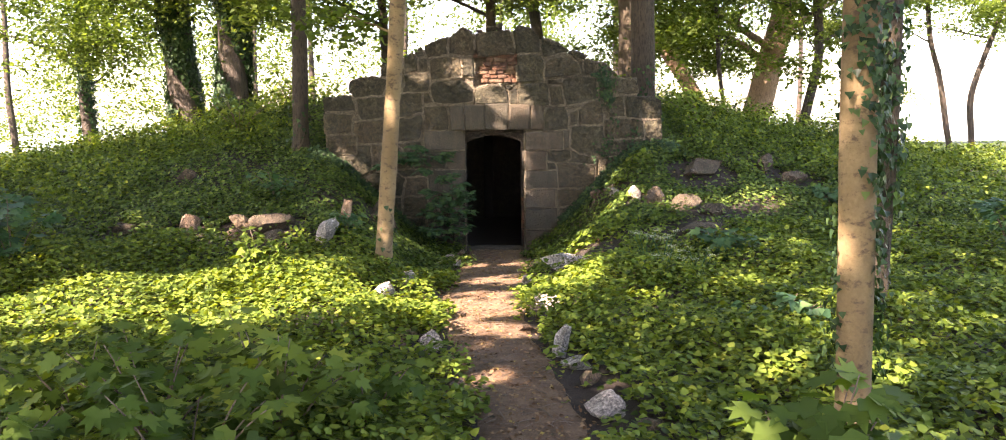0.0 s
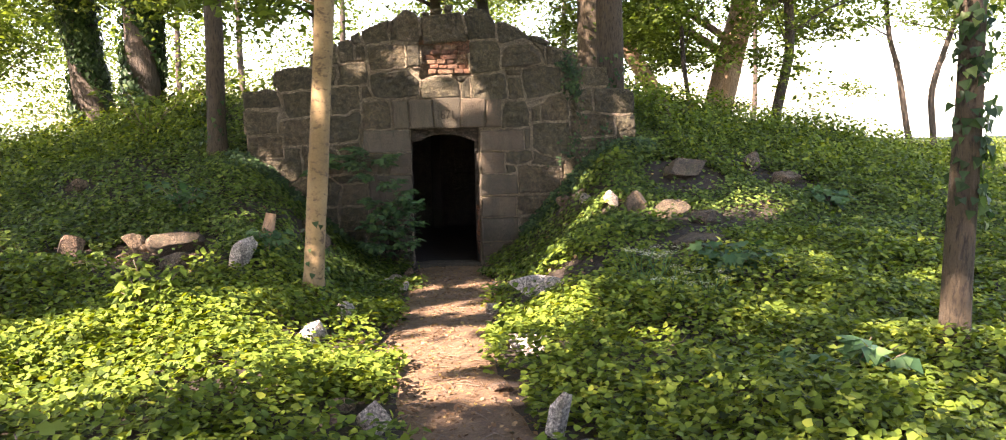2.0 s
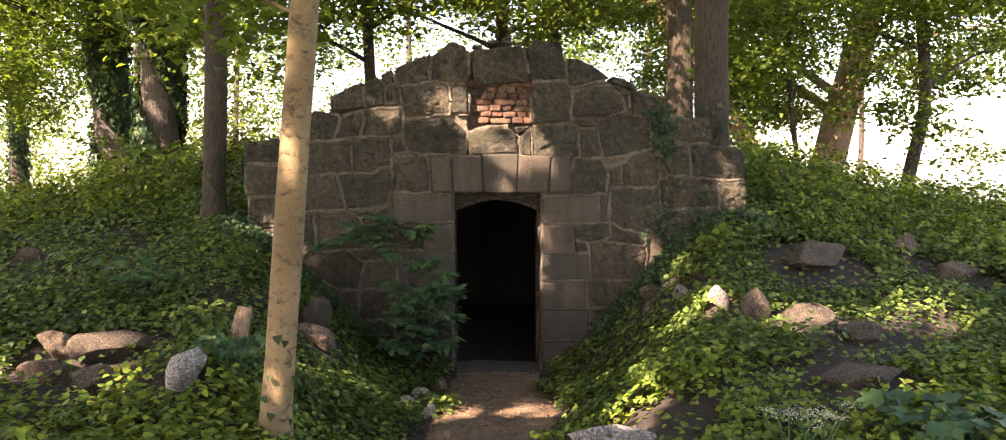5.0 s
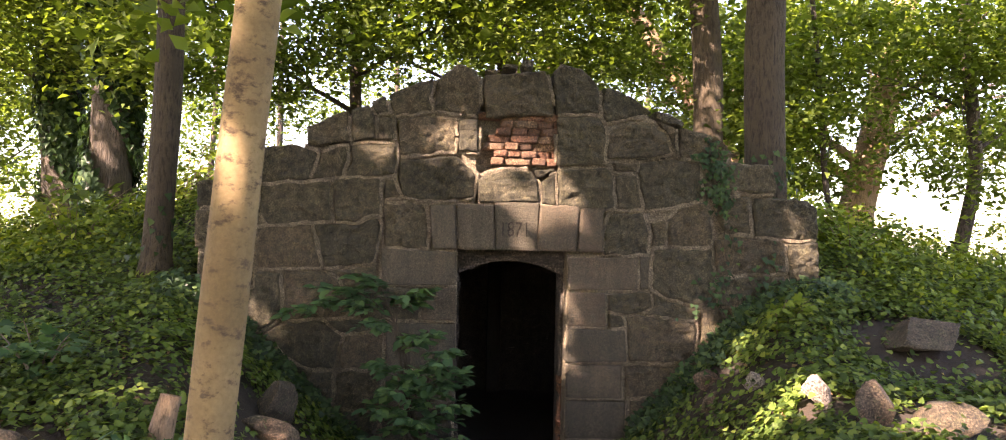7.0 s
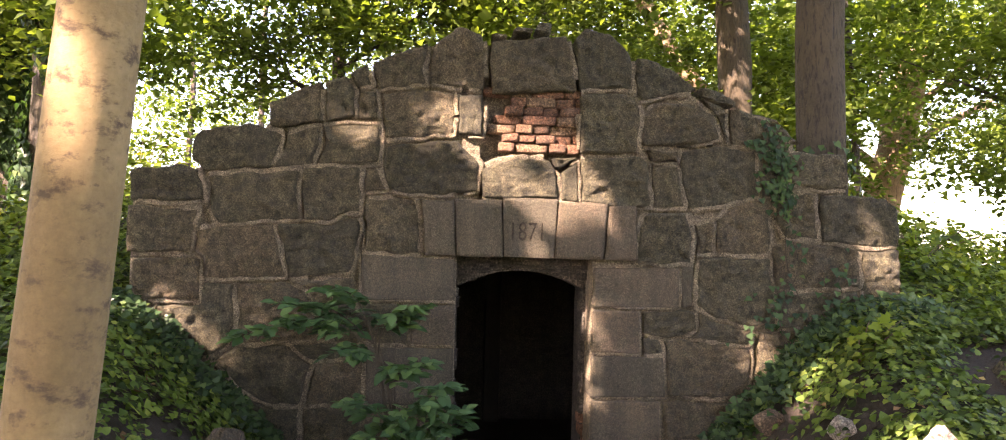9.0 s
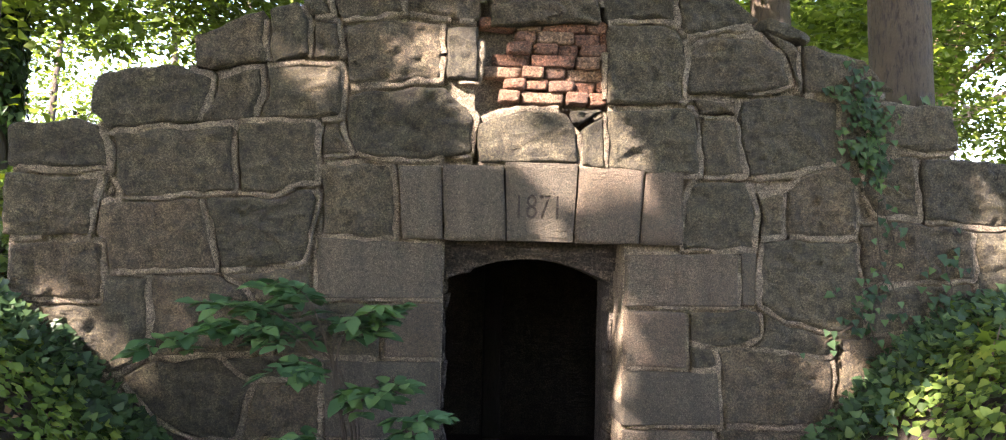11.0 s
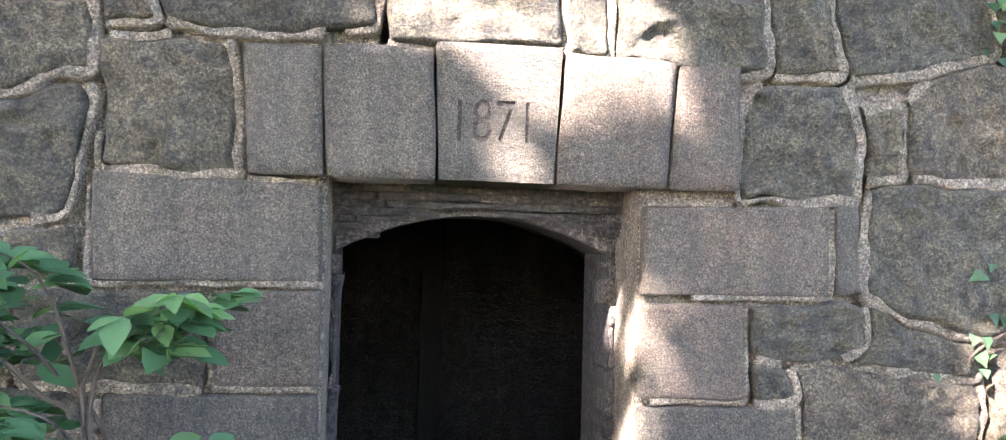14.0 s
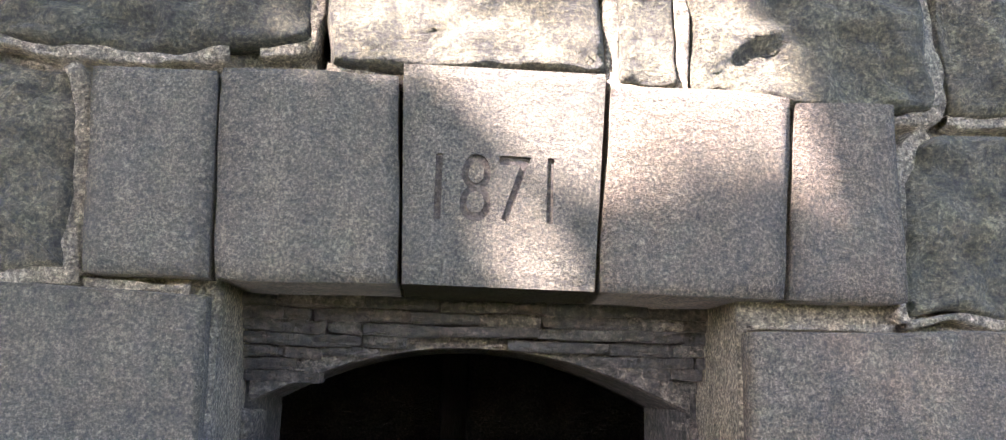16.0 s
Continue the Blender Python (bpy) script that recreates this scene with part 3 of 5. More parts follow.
stone((-0.28, 3.34), (0.25, 3.40), (0.30, 3.20), (0.32, 3.01), (-0.26, 2.97), (-0.28, 3.17))
stone((0.29, 3.38), (0.36, 3.46), (0.54, 3.42), (0.68, 3.29), (0.71, 3.02), (0.56, 3.04), (0.33, 3.01), (0.31, 3.20))
stone((0.71, 3.28), (0.96, 3.21), (1.14, 3.07), (1.14, 3.04), (0.96, 3.01), (0.74, 2.96), (0.71, 3.04))
stone((1.14, 3.08), (1.27, 3.07), (1.42, 2.99), (1.40, 2.94), (1.14, 3.00))
stone((0.33, 3.00), (0.54, 3.03), (0.71, 3.01), (0.76, 2.86), (0.74, 2.61), (0.34, 2.59))
stone((0.76, 2.88), (0.85, 2.96), (1.11, 2.99), (1.25, 2.90), (1.31, 2.72), (1.15, 2.68), (0.76, 2.66))
stone((1.14, 3.01), (1.34, 2.96), (1.34, 2.70), (1.27, 2.88))
stone((1.35, 2.96), (1.70, 2.89), (1.86, 2.71), (1.70, 2.68), (1.36, 2.68))
stone((0.21, 2.48), (0.34, 2.56), (0.35, 2.27), (0.22, 2.26), rough=0.55, face=0.024)
stone((0.34, 2.58), (0.77, 2.60), (0.82, 2.54), (0.84, 2.25), (0.61, 2.23), (0.35, 2.27), rough=0.8, face=0.026)
stone((0.83, 2.55), (1.01, 2.55), (1.08, 2.26), (0.85, 2.24))
stone((0.77, 2.65), (1.02, 2.65), (1.02, 2.56), (0.82, 2.56))
stone((1.03, 2.65), (1.33, 2.69), (1.54, 2.66), (1.58, 2.35), (1.33, 2.28), (1.09, 2.25), (1.02, 2.53))
stone((1.73, 2.67), (2.18, 2.67), (2.20, 2.41), (1.96, 2.40), (1.71, 2.46))
stone((1.54, 2.66), (1.73, 2.67), (1.71, 2.46), (1.66, 2.35), (1.58, 2.35))
stone((-0.32, 2.49), (-0.10, 2.56), (0.15, 2.56), (0.20, 2.48), (0.22, 2.29), (-0.30, 2.27), rough=0.6, face=0.028)
stone((0.15, 2.57), (0.34, 2.58), (0.34, 2.56), (0.21, 2.49))
stone((-1.07, 2.25), (-0.87, 2.27), (-0.72, 2.27), (-0.70, 2.16), (-0.68, 1.89), (-1.06, 1.90))
stone((0.74, 2.11), (0.78, 2.21), (0.85, 2.23), (1.08, 2.24), (1.12, 2.11), (1.12, 1.88), (0.74, 1.87))
stone((1.13, 2.15), (1.27, 2.18), (1.27, 1.95), (1.14, 1.95))
stone((1.27, 2.18), (1.35, 2.27), (1.58, 2.34), (1.65, 2.21), (1.65, 1.96), (1.28, 1.95))
stone((1.66, 2.35), (1.95, 2.40), (1.99, 2.06), (1.74, 2.07), (1.68, 2.20))
stone((1.99, 2.39), (2.44, 2.38), (2.54, 2.32), (2.56, 2.03), (2.33, 2.02), (1.99, 2.06))
stone((1.15, 1.94), (1.65, 1.95), (1.69, 1.65), (1.71, 1.50), (1.54, 1.47), (1.27, 1.53), (1.14, 1.61))
stone((1.66, 2.03), (1.99, 2.05), (2.28, 2.02), (2.29, 1.75), (1.69, 1.72))
stone((2.29, 2.01), (2.56, 2.03), (2.58, 1.65), (2.30, 1.69))
stone((1.70, 1.71), (2.28, 1.74), (2.29, 1.49), (1.72, 1.47))
dressed_stone((0.45, 1.85), (1.04, 1.87), (1.04, 1.59), (0.45, 1.58))
dressed_stone((1.04, 1.87), (1.13, 1.88), (1.13, 1.60), (1.05, 1.59))
dressed_stone((0.45, 1.57), (0.77, 1.57), (0.78, 1.28), (0.45, 1.28))
stone((0.78, 1.57), (1.14, 1.59), (1.17, 1.45), (1.07, 1.41), (0.93, 1.39), (0.79, 1.41))
stone((1.16, 1.59), (1.27, 1.52), (1.54, 1.46), (1.53, 1.35), (1.37, 1.35), (1.09, 1.40), (1.17, 1.45))
stone((0.79, 1.41), (0.93, 1.39), (0.94, 1.28), (0.79, 1.28))
dressed_stone((0.45, 1.27), (0.94, 1.27), (0.96, 1.00), (0.44, 0.99))
stone((0.94, 1.38), (1.09, 1.40), (1.53, 1.34), (1.54, 1.16), (1.48, 1.00), (0.97, 1.00))
stone((1.55, 1.46), (1.88, 1.47), (1.95, 1.30), (1.81, 1.13), (1.56, 1.14))
dressed_stone((-1.08, 1.90), (-0.46, 1.88), (-0.45, 1.60), (-1.07, 1.59))
dressed_stone((-0.75, 1.58), (-0.45, 1.59), (-0.45, 1.31), (-0.74, 1.31))
stone((-1.29, 1.57), (-1.09, 1.59), (-0.76, 1.58), (-0.75, 1.31), (-1.23, 1.31), (-1.25, 1.42))
stone((-1.53, 1.71), (-1.30, 1.73), (-1.12, 1.76), (-1.08, 1.60), (-1.29, 1.57), (-1.35, 1.55), (-1.42, 1.65))
stone((-1.87, 1.69), (-1.54, 1.71), (-1.42, 1.65), (-1.33, 1.44), (-1.33, 1.34), (-1.51, 1.31), (-1.85, 1.29))
stone((-2.07, 1.69), (-1.87, 1.69), (-1.86, 1.30), (-2.00, 1.21), (-2.25, 1.25), (-2.38, 1.54), (-2.07, 1.55))
stone((-1.50, 1.30), (-1.33, 1.32), (-1.03, 1.31), (-1.03, 1.21), (-1.37, 1.20), (-1.44, 1.23))
stone((-2.00, 1.20), (-1.85, 1.28), (-1.51, 1.30), (-1.44, 1.23), (-1.37, 1.18), (-1.39, 1.04), (-1.41, 0.91), (-1.62, 0.90), (-1.82, 1.01))
stone((-1.36, 1.19), (-1.03, 1.21), (-1.02, 0.91), (-1.39, 0.91))
dressed_stone((-1.03, 1.30), (-0.45, 1.30), (-0.44, 0.92), (-1.01, 0.92))
# low courses
stone((-2.58, 1.53), (-2.42, 1.54), (-2.27, 1.24), (-2.30, 1.08), (-2.60, 1.05))
stone((-1.82, 1.00), (-1.62, 0.89), (-1.42, 0.90), (-1.44, 0.60), (-2.00, 0.62))
stone((-2.30, 1.07), (-2.25, 1.24), (-2.00, 1.19), (-1.83, 1.00), (-2.01, 0.70), (-2.30, 0.72))
stone((-1.40, 0.90), (-1.04, 0.90), (-1.02, 0.60), (-1.42, 0.59))
dressed_stone((-1.02, 0.91), (-0.45, 0.91), (-0.45, 0.61), (-1.01, 0.60))
stone((-1.05, 0.59), (-0.46, 0.60), (-0.46, 0.30), (-1.04, 0.28))
stone((-1.55, 0.58), (-1.07, 0.58), (-1.06, 0.26), (-1.55, 0.24))
stone((-1.06, 0.27), (-0.46, 0.29), (-0.46, -0.05), (-1.06, -0.05))
dressed_stone((0.45, 0.98), (0.92, 0.98), (0.92, 0.70), (0.45, 0.70))
dressed_stone((0.45, 0.69), (0.95, 0.69), (0.95, 0.37), (0.45, 0.37))
dressed_stone((0.45, 0.36), (0.92, 0.36), (0.92, 0.02), (0.45, 0.02))
stone((0.94, 0.98), (1.47, 0.98), (1.50, 0.74), (0.95, 0.71))
stone((0.97, 0.70), (1.42, 0.71), (1.42, 0.40), (0.97, 0.40))
stone((1.49, 0.99), (1.55, 1.13), (1.82, 1.11), (2.05, 0.95), (2.05, 0.80), (1.52, 0.76))
stone((1.97, 1.29), (1.90, 1.46), (2.29, 1.47), (2.58, 1.60), (2.57, 1.20), (2.10, 1.15))
stone((2.31, 1.67), (2.58, 1.64), (2.58, 1.60), (2.31, 1.49))
# rubble left on the crown
block(-0.12, 0.02, 3.38, 3.45, depth=0.2)
block(0.04, 0.15, 3.38, 3.48, depth=0.18)
block(-0.26, -0.14, 3.35, 3.41, depth=0.2)
# slivers wedged in the open joints
stone((0.98, 2.685), (1.10, 2.70), (1.12, 2.665), (1.00, 2.655), jr=0.006)
stone((1.13, 2.69), (1.26, 2.70), (1.27, 2.675), (1.14, 2.67), jr=0.006)


def voussoir(b0, b1, t0, t1, z0, z1, rough=0.2):
    """A dressed lintel stone, wider or narrower at its head, standing a little proud."""
    ob = block(min(b0, t0), max(b1, t1), z0, z1, face=0.009, mat=dressed, rough=rough, gap=0.0035, front=-0.036, skew=0.002, name="lintel_stone", depth=0.28)
    lo, hi = min(b0, t0), max(b1, t1)
    for v in ob.data.vertices:
        u, s = (v.co.x - lo) / (hi - lo), (v.co.z - z0) / (z1 - z0)
        v.co.x = (b0 + (b1 - b0) * u) * (1 - s) + (t0 + (t1 - t0) * u) * s
    return ob


voussoir(-0.665, -0.458, -0.69, -0.475, 1.895, 2.26)
voussoir(-0.455, -0.150, -0.475, -0.165, 1.895, 2.27)
keystone = voussoir(-0.147, 0.185, -0.165, 0.205, 1.895, 2.295, 0.0)
voussoir(0.188, 0.515, 0.208, 0.545, 1.895, 2.275)
voussoir(0.520, 0.735, 0.548, 0.742, 1.895, 2.265)

finish("mortar_joint", [tuple(v) for v in JOINTS_V], JOINTS_F, mortar, gable, "raised pale mortar pointing", smooth=True)["kind"] = "stuff"

# the carved year: numerals sunk into the keystone, their floor coloured dark as groove shade
def numerals(depth):
    c = bpy.data.curves.new("carved_year", "FONT")
    c.body, c.size, c.align_x, c.extrude, c.space_character = "1871", 0.170, "CENTER", depth, 1.05
    o = new("carved_year", c)
    o.matrix_world = pose(0.006, 0, 2.012, 90, 0, 0) @ Matrix.Diagonal((0.72, 1, 1, 1))
    bpy.context.view_layer.update()
    me = bpy.data.meshes.new_from_object(o.evaluated_get(bpy.context.evaluated_depsgraph_get()))
    me.transform(o.matrix_world)
    bpy.data.objects.remove(o)
    return me


FACE_Y = min(v.co.y for v in keystone.data.vertices)
cutter = new("cutter", numerals(0.009))
cutter.data.transform(Matrix.Translation((0, FACE_Y, 0)))
mod = keystone.modifiers.new("cut", "BOOLEAN")
mod.operation, mod.object, mod.solver = "DIFFERENCE", cutter, "EXACT"
bpy.context.view_layer.update()
carved = bpy.data.meshes.new_from_object(keystone.evaluated_get(bpy.context.evaluated_depsgraph_get()))
keystone.modifiers.clear()
bpy.data.objects.remove(cutter)
if len(carved.polygons) > len(keystone.data.polygons):
    keystone.data = carved
keystone.data.materials.clear()
keystone.data.materials.append(dressed)
keystone.data.polygons.foreach_set("use_smooth", [False] * len(keystone.data.polygons))
# darker than the keystone: the shade in the grooves, painted on an inlay
groove_shade_mat = stone_material("groove_shade_granite", (0.045, 0.036, 0.027), (0.055, 0.044, 0.033), (0.06, 0.045, 0.033), (0.045, 0.04, 0.03), grain=110.0, coarse=45.0, relief=0.003, speckle=0.1, pit_shade=0.1)
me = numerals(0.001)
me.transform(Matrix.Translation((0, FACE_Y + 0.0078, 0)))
me.materials.append(groove_shade_mat)
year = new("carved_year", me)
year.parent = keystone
year["label"] = "carved numerals 1871, groove shade painted dark"

# niche of exposed bricks where a facing block has fallen out
for row in range(7):
    z = 2.60 + row * 0.062
    x = -0.31 + (0.06 if row % 2 else 0.0) + random.uniform(0, 0.03)
    if row < 2:
        x += 0.11 - 0.05 * row
    while x < 0.345:
        w = random.choice((0.11, 0.125, 0.19, 0.22))
        w = min(w, 0.355 - x)
        if w > 0.03 and not (row in (4, 5) and x < -0.24):
            out = random.uniform(0.01, 0.06)
            b = block(x, x + w, z, z + 0.061, face=0.004, depth=0.2, mat=brick_mat, rough=0.28, name="brick", gap=0.0015, front=out, skew=0.004, nx=5)
        x += w + 0.006

# ---- passage and chamber behind the doorway ----
IN_L, IN_R, SPRING, CROWN = -0.438, 0.430, 1.70, 1.815


def arch_z(x, l=IN_L, r=IN_R, s=SPRING, c=CROWN):
    u = (2 * x - l - r) / (r - l)
    return s + (c - s) * (1 - u * u)


bm = bmesh.new()
prism(bm, [(-0.62, -0.1), (IN_L, -0.1), (IN_L, 1.93), (-0.62, 1.93)], 0.27, 0.62)
prism(bm, [(IN_R, -0.1), (0.62, -0.1), (0.62, 1.93), (IN_R, 1.93)], 0.27, 0.62)
n = 16
for i in range(n):
    a, b = IN_L + (IN_R - IN_L) * i / n, IN_L + (IN_R - IN_L) * (i + 1) / n
    prism(bm, [(a, arch_z(a)), (b, arch_z(b)), (b, 1.93), (a, 1.93)], 0.27, 0.62)
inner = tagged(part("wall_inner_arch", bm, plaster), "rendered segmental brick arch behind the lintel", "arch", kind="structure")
# pale rendered band along the arch, thin slabs above it, toothed jamb bricks, shade put into their colours
bm = bmesh.new()
n = 20
for i in range(n):
    a, b = IN_L + (IN_R - IN_L) * i / n, IN_L + (IN_R - IN_L) * (i + 1) / n
    prism(bm, [(a, arch_z(a) - 0.004), (b, arch_z(b) - 0.004), (b, arch_z(b) + 0.035 + 0.008 * math.sin(b * 23)), (a, arch_z(a) + 0.035 + 0.008 * math.sin(a * 23))], 0.245, 0.30)
part("arch_band", bm, shaded_render, inner, "pale rendered arch edge, dimmed in colour as shade")
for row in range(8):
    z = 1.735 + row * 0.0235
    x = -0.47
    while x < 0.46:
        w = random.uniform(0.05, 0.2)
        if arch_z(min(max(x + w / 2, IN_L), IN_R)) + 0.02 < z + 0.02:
            block(x, min(x + w, 0.47), z, z + 0.0232, face=0.003, depth=0.1, mat=random.choice((plaster, plaster, plaster, shaded_render)), rough=0.12, name="slab", parent=inner, gap=0.0008, front=0.25 - row * 0.012 + random.uniform(-0.015, 0.015), skew=0.003, nx=5)
        x += w
for side in (0, 1):
    for row in range(23):
        z = 0.06 + row * 0.071
        out = 0.015 if (row // 3) % 2 else 0.0
        x0, x1 = (IN_L - 0.011, IN_L + out) if side == 0 else (IN_R - out, IN_R + 0.019)
        # left and upper right jamb bricks get the darker colours as shade
        block(x0, x1, z, z + 0.066, face=0.005, depth=0.12, mat=brick_mat if row < 11 and side else random.choice((shaded_render, plaster)), rough=0.15, name="brick", parent=inner, gap=0.001, front=0.255 + random.uniform(-0.008, 0.008), nx=5)

bm = bmesh.new()
prism(bm, [(-1.75, -0.2), (-1.5, -0.2), (-1.5, 2.2), (-1.75, 2.2)], 0.5, 4.6)
prism(bm, [(1.5, -0.2), (1.75, -0.2), (1.75, 2.2), (1.5, 2.2)], 0.5, 4.6)
prism(bm, [(-1.75, -0.2), (1.75, -0.2), (1.75, 2.2), (-1.75, 2.2)], 4.4, 4.65)
prism(bm, [(-1.75, -0.2), (-0.62, -0.2), (-0.62, 2.2), (-1.75, 2.2)], 0.55, 0.62)
prism(bm, [(0.62, -0.2), (1.75, -0.2), (1.75, 2.2), (0.62, 2.2)], 0.55, 0.62)
prism(bm, [(-0.62, 1.93), (0.62, 1.93), (0.62, 2.2), (-0.62, 2.2)], 0.55, 0.62)
bmesh.ops.remove_doubles(bm, verts=bm.verts[:], dist=0.001)
# walls in the dark masonry colour that holds the chamber's shade
tagged(part("wall_chamber", bm, plaster), "masonry walls of the burial chamber, darkened in colour as shade", "wall", kind="structure")
bm = bmesh.new()
for i in range(18):
    a, b = -1.75 + 3.5 * i / 18, -1.75 + 3.5 * (i + 1) / 18
    za, zb = (arch_z(v, -1.75, 1.75, 1.35, 2.0) for v in (a, b))
    prism(bm, [(a, za), (b, zb), (b, 2.25), (a, 2.25)], 0.6, 4.6)
tagged(part("ceiling_vault", bm, plaster), "brick barrel vault over the chamber, darkened in colour as shade", "ceiling", kind="structure")
bm = bmesh.new()
prism(bm, [(-1.75, -0.12), (1.75, -0.12), (1.75, 0.035), (-1.75, 0.035)], 0.0, 4.6)
tagged(part("floor_chamber", bm, soil), "dark earthen floor of the chamber", "floor", kind="structure")
block(-0.44, 0.44, -0.02, 0.085, face=0.05, depth=0.32, mat=dressed, rough=0.5, name="door_sill", front=0.02)
# timber post within the chamber, its near-black colour standing for a dark shadow band
bm = bmesh.new()
prism(bm, [(-0.04, 0.03), (0.14, 0.03), (0.14, 1.97), (-0.04, 1.97)], 4.22, 4.40)
bmesh.ops.bevel(bm, geom=bm.edges[:], offset=0.01, segments=1, affect="EDGES")
tagged(part("timber_post", bm, shaded_timber), "upright timber post at the chamber's back wall, coloured as a shadow band", "post")

# ---- trees ----
GAPS = []   # openings in the crowns overhead: a point that the sun reaches, and the opening's radius


def gap(x, y, z, r):
    GAPS.append((x, y, z, r))


gap(0.0, 0, 2.48, 0.38)
gap(0.25, 0, 2.42, 0.26)
gap(-0.14, 0, 2.67, 0.27)
gap(0.35, 0, 2.14, 0.15)
gap(0.68, 0, 1.42, 0.085)
gap(1.58, 0, 1.33, 0.20)
gap(0.14, 0, 2.00, 0.05)
gap(0.45, 0.10, 1.62, 0.12)
gap(0.45, 0.10, 1.38, 0.13)
gap(0.45, 0.13, 1.15, 0.14)
gap(0.45, 0.15, 0.92, 0.15)
gap(-0.62, 0, 2.75, 0.14)
gap(-1.1, 0, 2.65, 0.14)
gap(2.50, 0, 1.85, 0.24)
gap(1.55, 0, 1.2, 0.11)
gap(-2.25, 0, 1.42, 0.22)
gap(-2.1, -0.35, 1.15, 0.11)
gap(1.85, -0.40, 1.12, 0.18)
gap(1.55, -0.55, 1.0, 0.18)
gap(2.3, -0.5, 1.3, 0.16)
gap(-0.35, -5.3, 0.48, 0.72)
gap(-0.30, -6.5, 0.48, 0.28)
gap(-0.25, -7.7, 0.5, 0.12)
gap(-0.15, -3.6, 0.30, 0.40)
gap(-1.5, -5.9, 0.55, 0.65)
gap(-2.6, -5.8, 0.55, 0.82)
gap(-4.0, -6.0, 0.55, 0.7)
gap(-5.2, -6.6, 0.5, 0.6)
gap(0.45, -5.1, 0.62, 0.42)
gap(1.35, -1.75, 0.8, 0.26)
gap(1.75, -1.6, 0.9, 0.30)
gap(2.3, -2.3, 0.95, 0.35)
gap(1.1, -2.6, 0.6, 0.25)
for tz in (1.0, 1.6, 2.2, 2.8, 3.4):
    gap(-1.34, -3.78, tz, 0.10 + 0.06 * math.sin(tz * 3))
gap(-3.2, -5.2, 0.6, 0.45)
gap(-5.5, -5.6, 0.6, 0.5)
gap(-1.9, -5.0, 0.6, 0.35)
gap(-2.4, -3.4, 0.7, 0.2)
gap(-0.05, -9.4, 0.5, 0.35)
gap(3.2, -2.2, 1.2, 0.4)
gap(0.9, -3.3, 0.6, 0.3)
gap(-3.0, -2.6, 0.7, 0.3)


dapple = random.Random(11)
for _ in range(300):
    gx_, gy_ = dapple.uniform(-7.5, 7.5), dapple.uniform(-12.5, -1.7)
    gap(gx_, gy_, float(height(gx_, gy_)) + 0.08, dapple.uniform(0.06, 0.22 if gx_ < 0.4 else 0.20))


def shaded(pos):
    """True for leaves that stand outside the crown openings."""
    ok = np.ones(len(pos), bool)
    stray = np.random.default_rng(3).random(len(pos)) < 0.018   # single leaves left within the openings
    s = np.array(SUN)
    for x, y, z, r in GAPS:
        d = pos - np.array((x, y, z))
        d = d - np.outer(d @ s, s)
        a = np.arctan2(d[:, 2], d[:, 0] - d[:, 1])
        ragged = r * (1 + 0.22 * np.sin(3 * a + x * 5) + 0.18 * np.sin(5 * a + y * 3 + z))
        ok &= (np.linalg.norm(d, axis=1) > ragged) | stray
    return ok


def limb(start, way, length, r0, r1, wander, seed, n=9):
    pts, p, w = [], Vector(start), Vector(way).normalized()
    for i in range(n + 1):
        pts.append(p.copy())
        p = p + w * (length / n)
        w = (w + Vector((noise.noise(Vector((seed, i * 0.7, 0))), noise.noise(Vector((seed + 7, i * 0.7, 3))), noise.noise(Vector((seed + 3, i * 0.7, 9)))) ) * wander).normalized()
    return pts, [r0 + (r1 - r0) * i / n for i in range(n + 1)]


def trunk_line(base, top, bend, n, seed):
    pts = []
    for i in range(n + 1):
        t = i / n
        p = Vector(base).lerp(Vector(top), t)
        p += Vector((noise.noise(Vector((seed, t * 2.2, 0))), noise.noise(Vector((seed, t * 2.2, 5))), 0)) * bend * min(1, 4 * t)
        pts.append(p)
    return pts


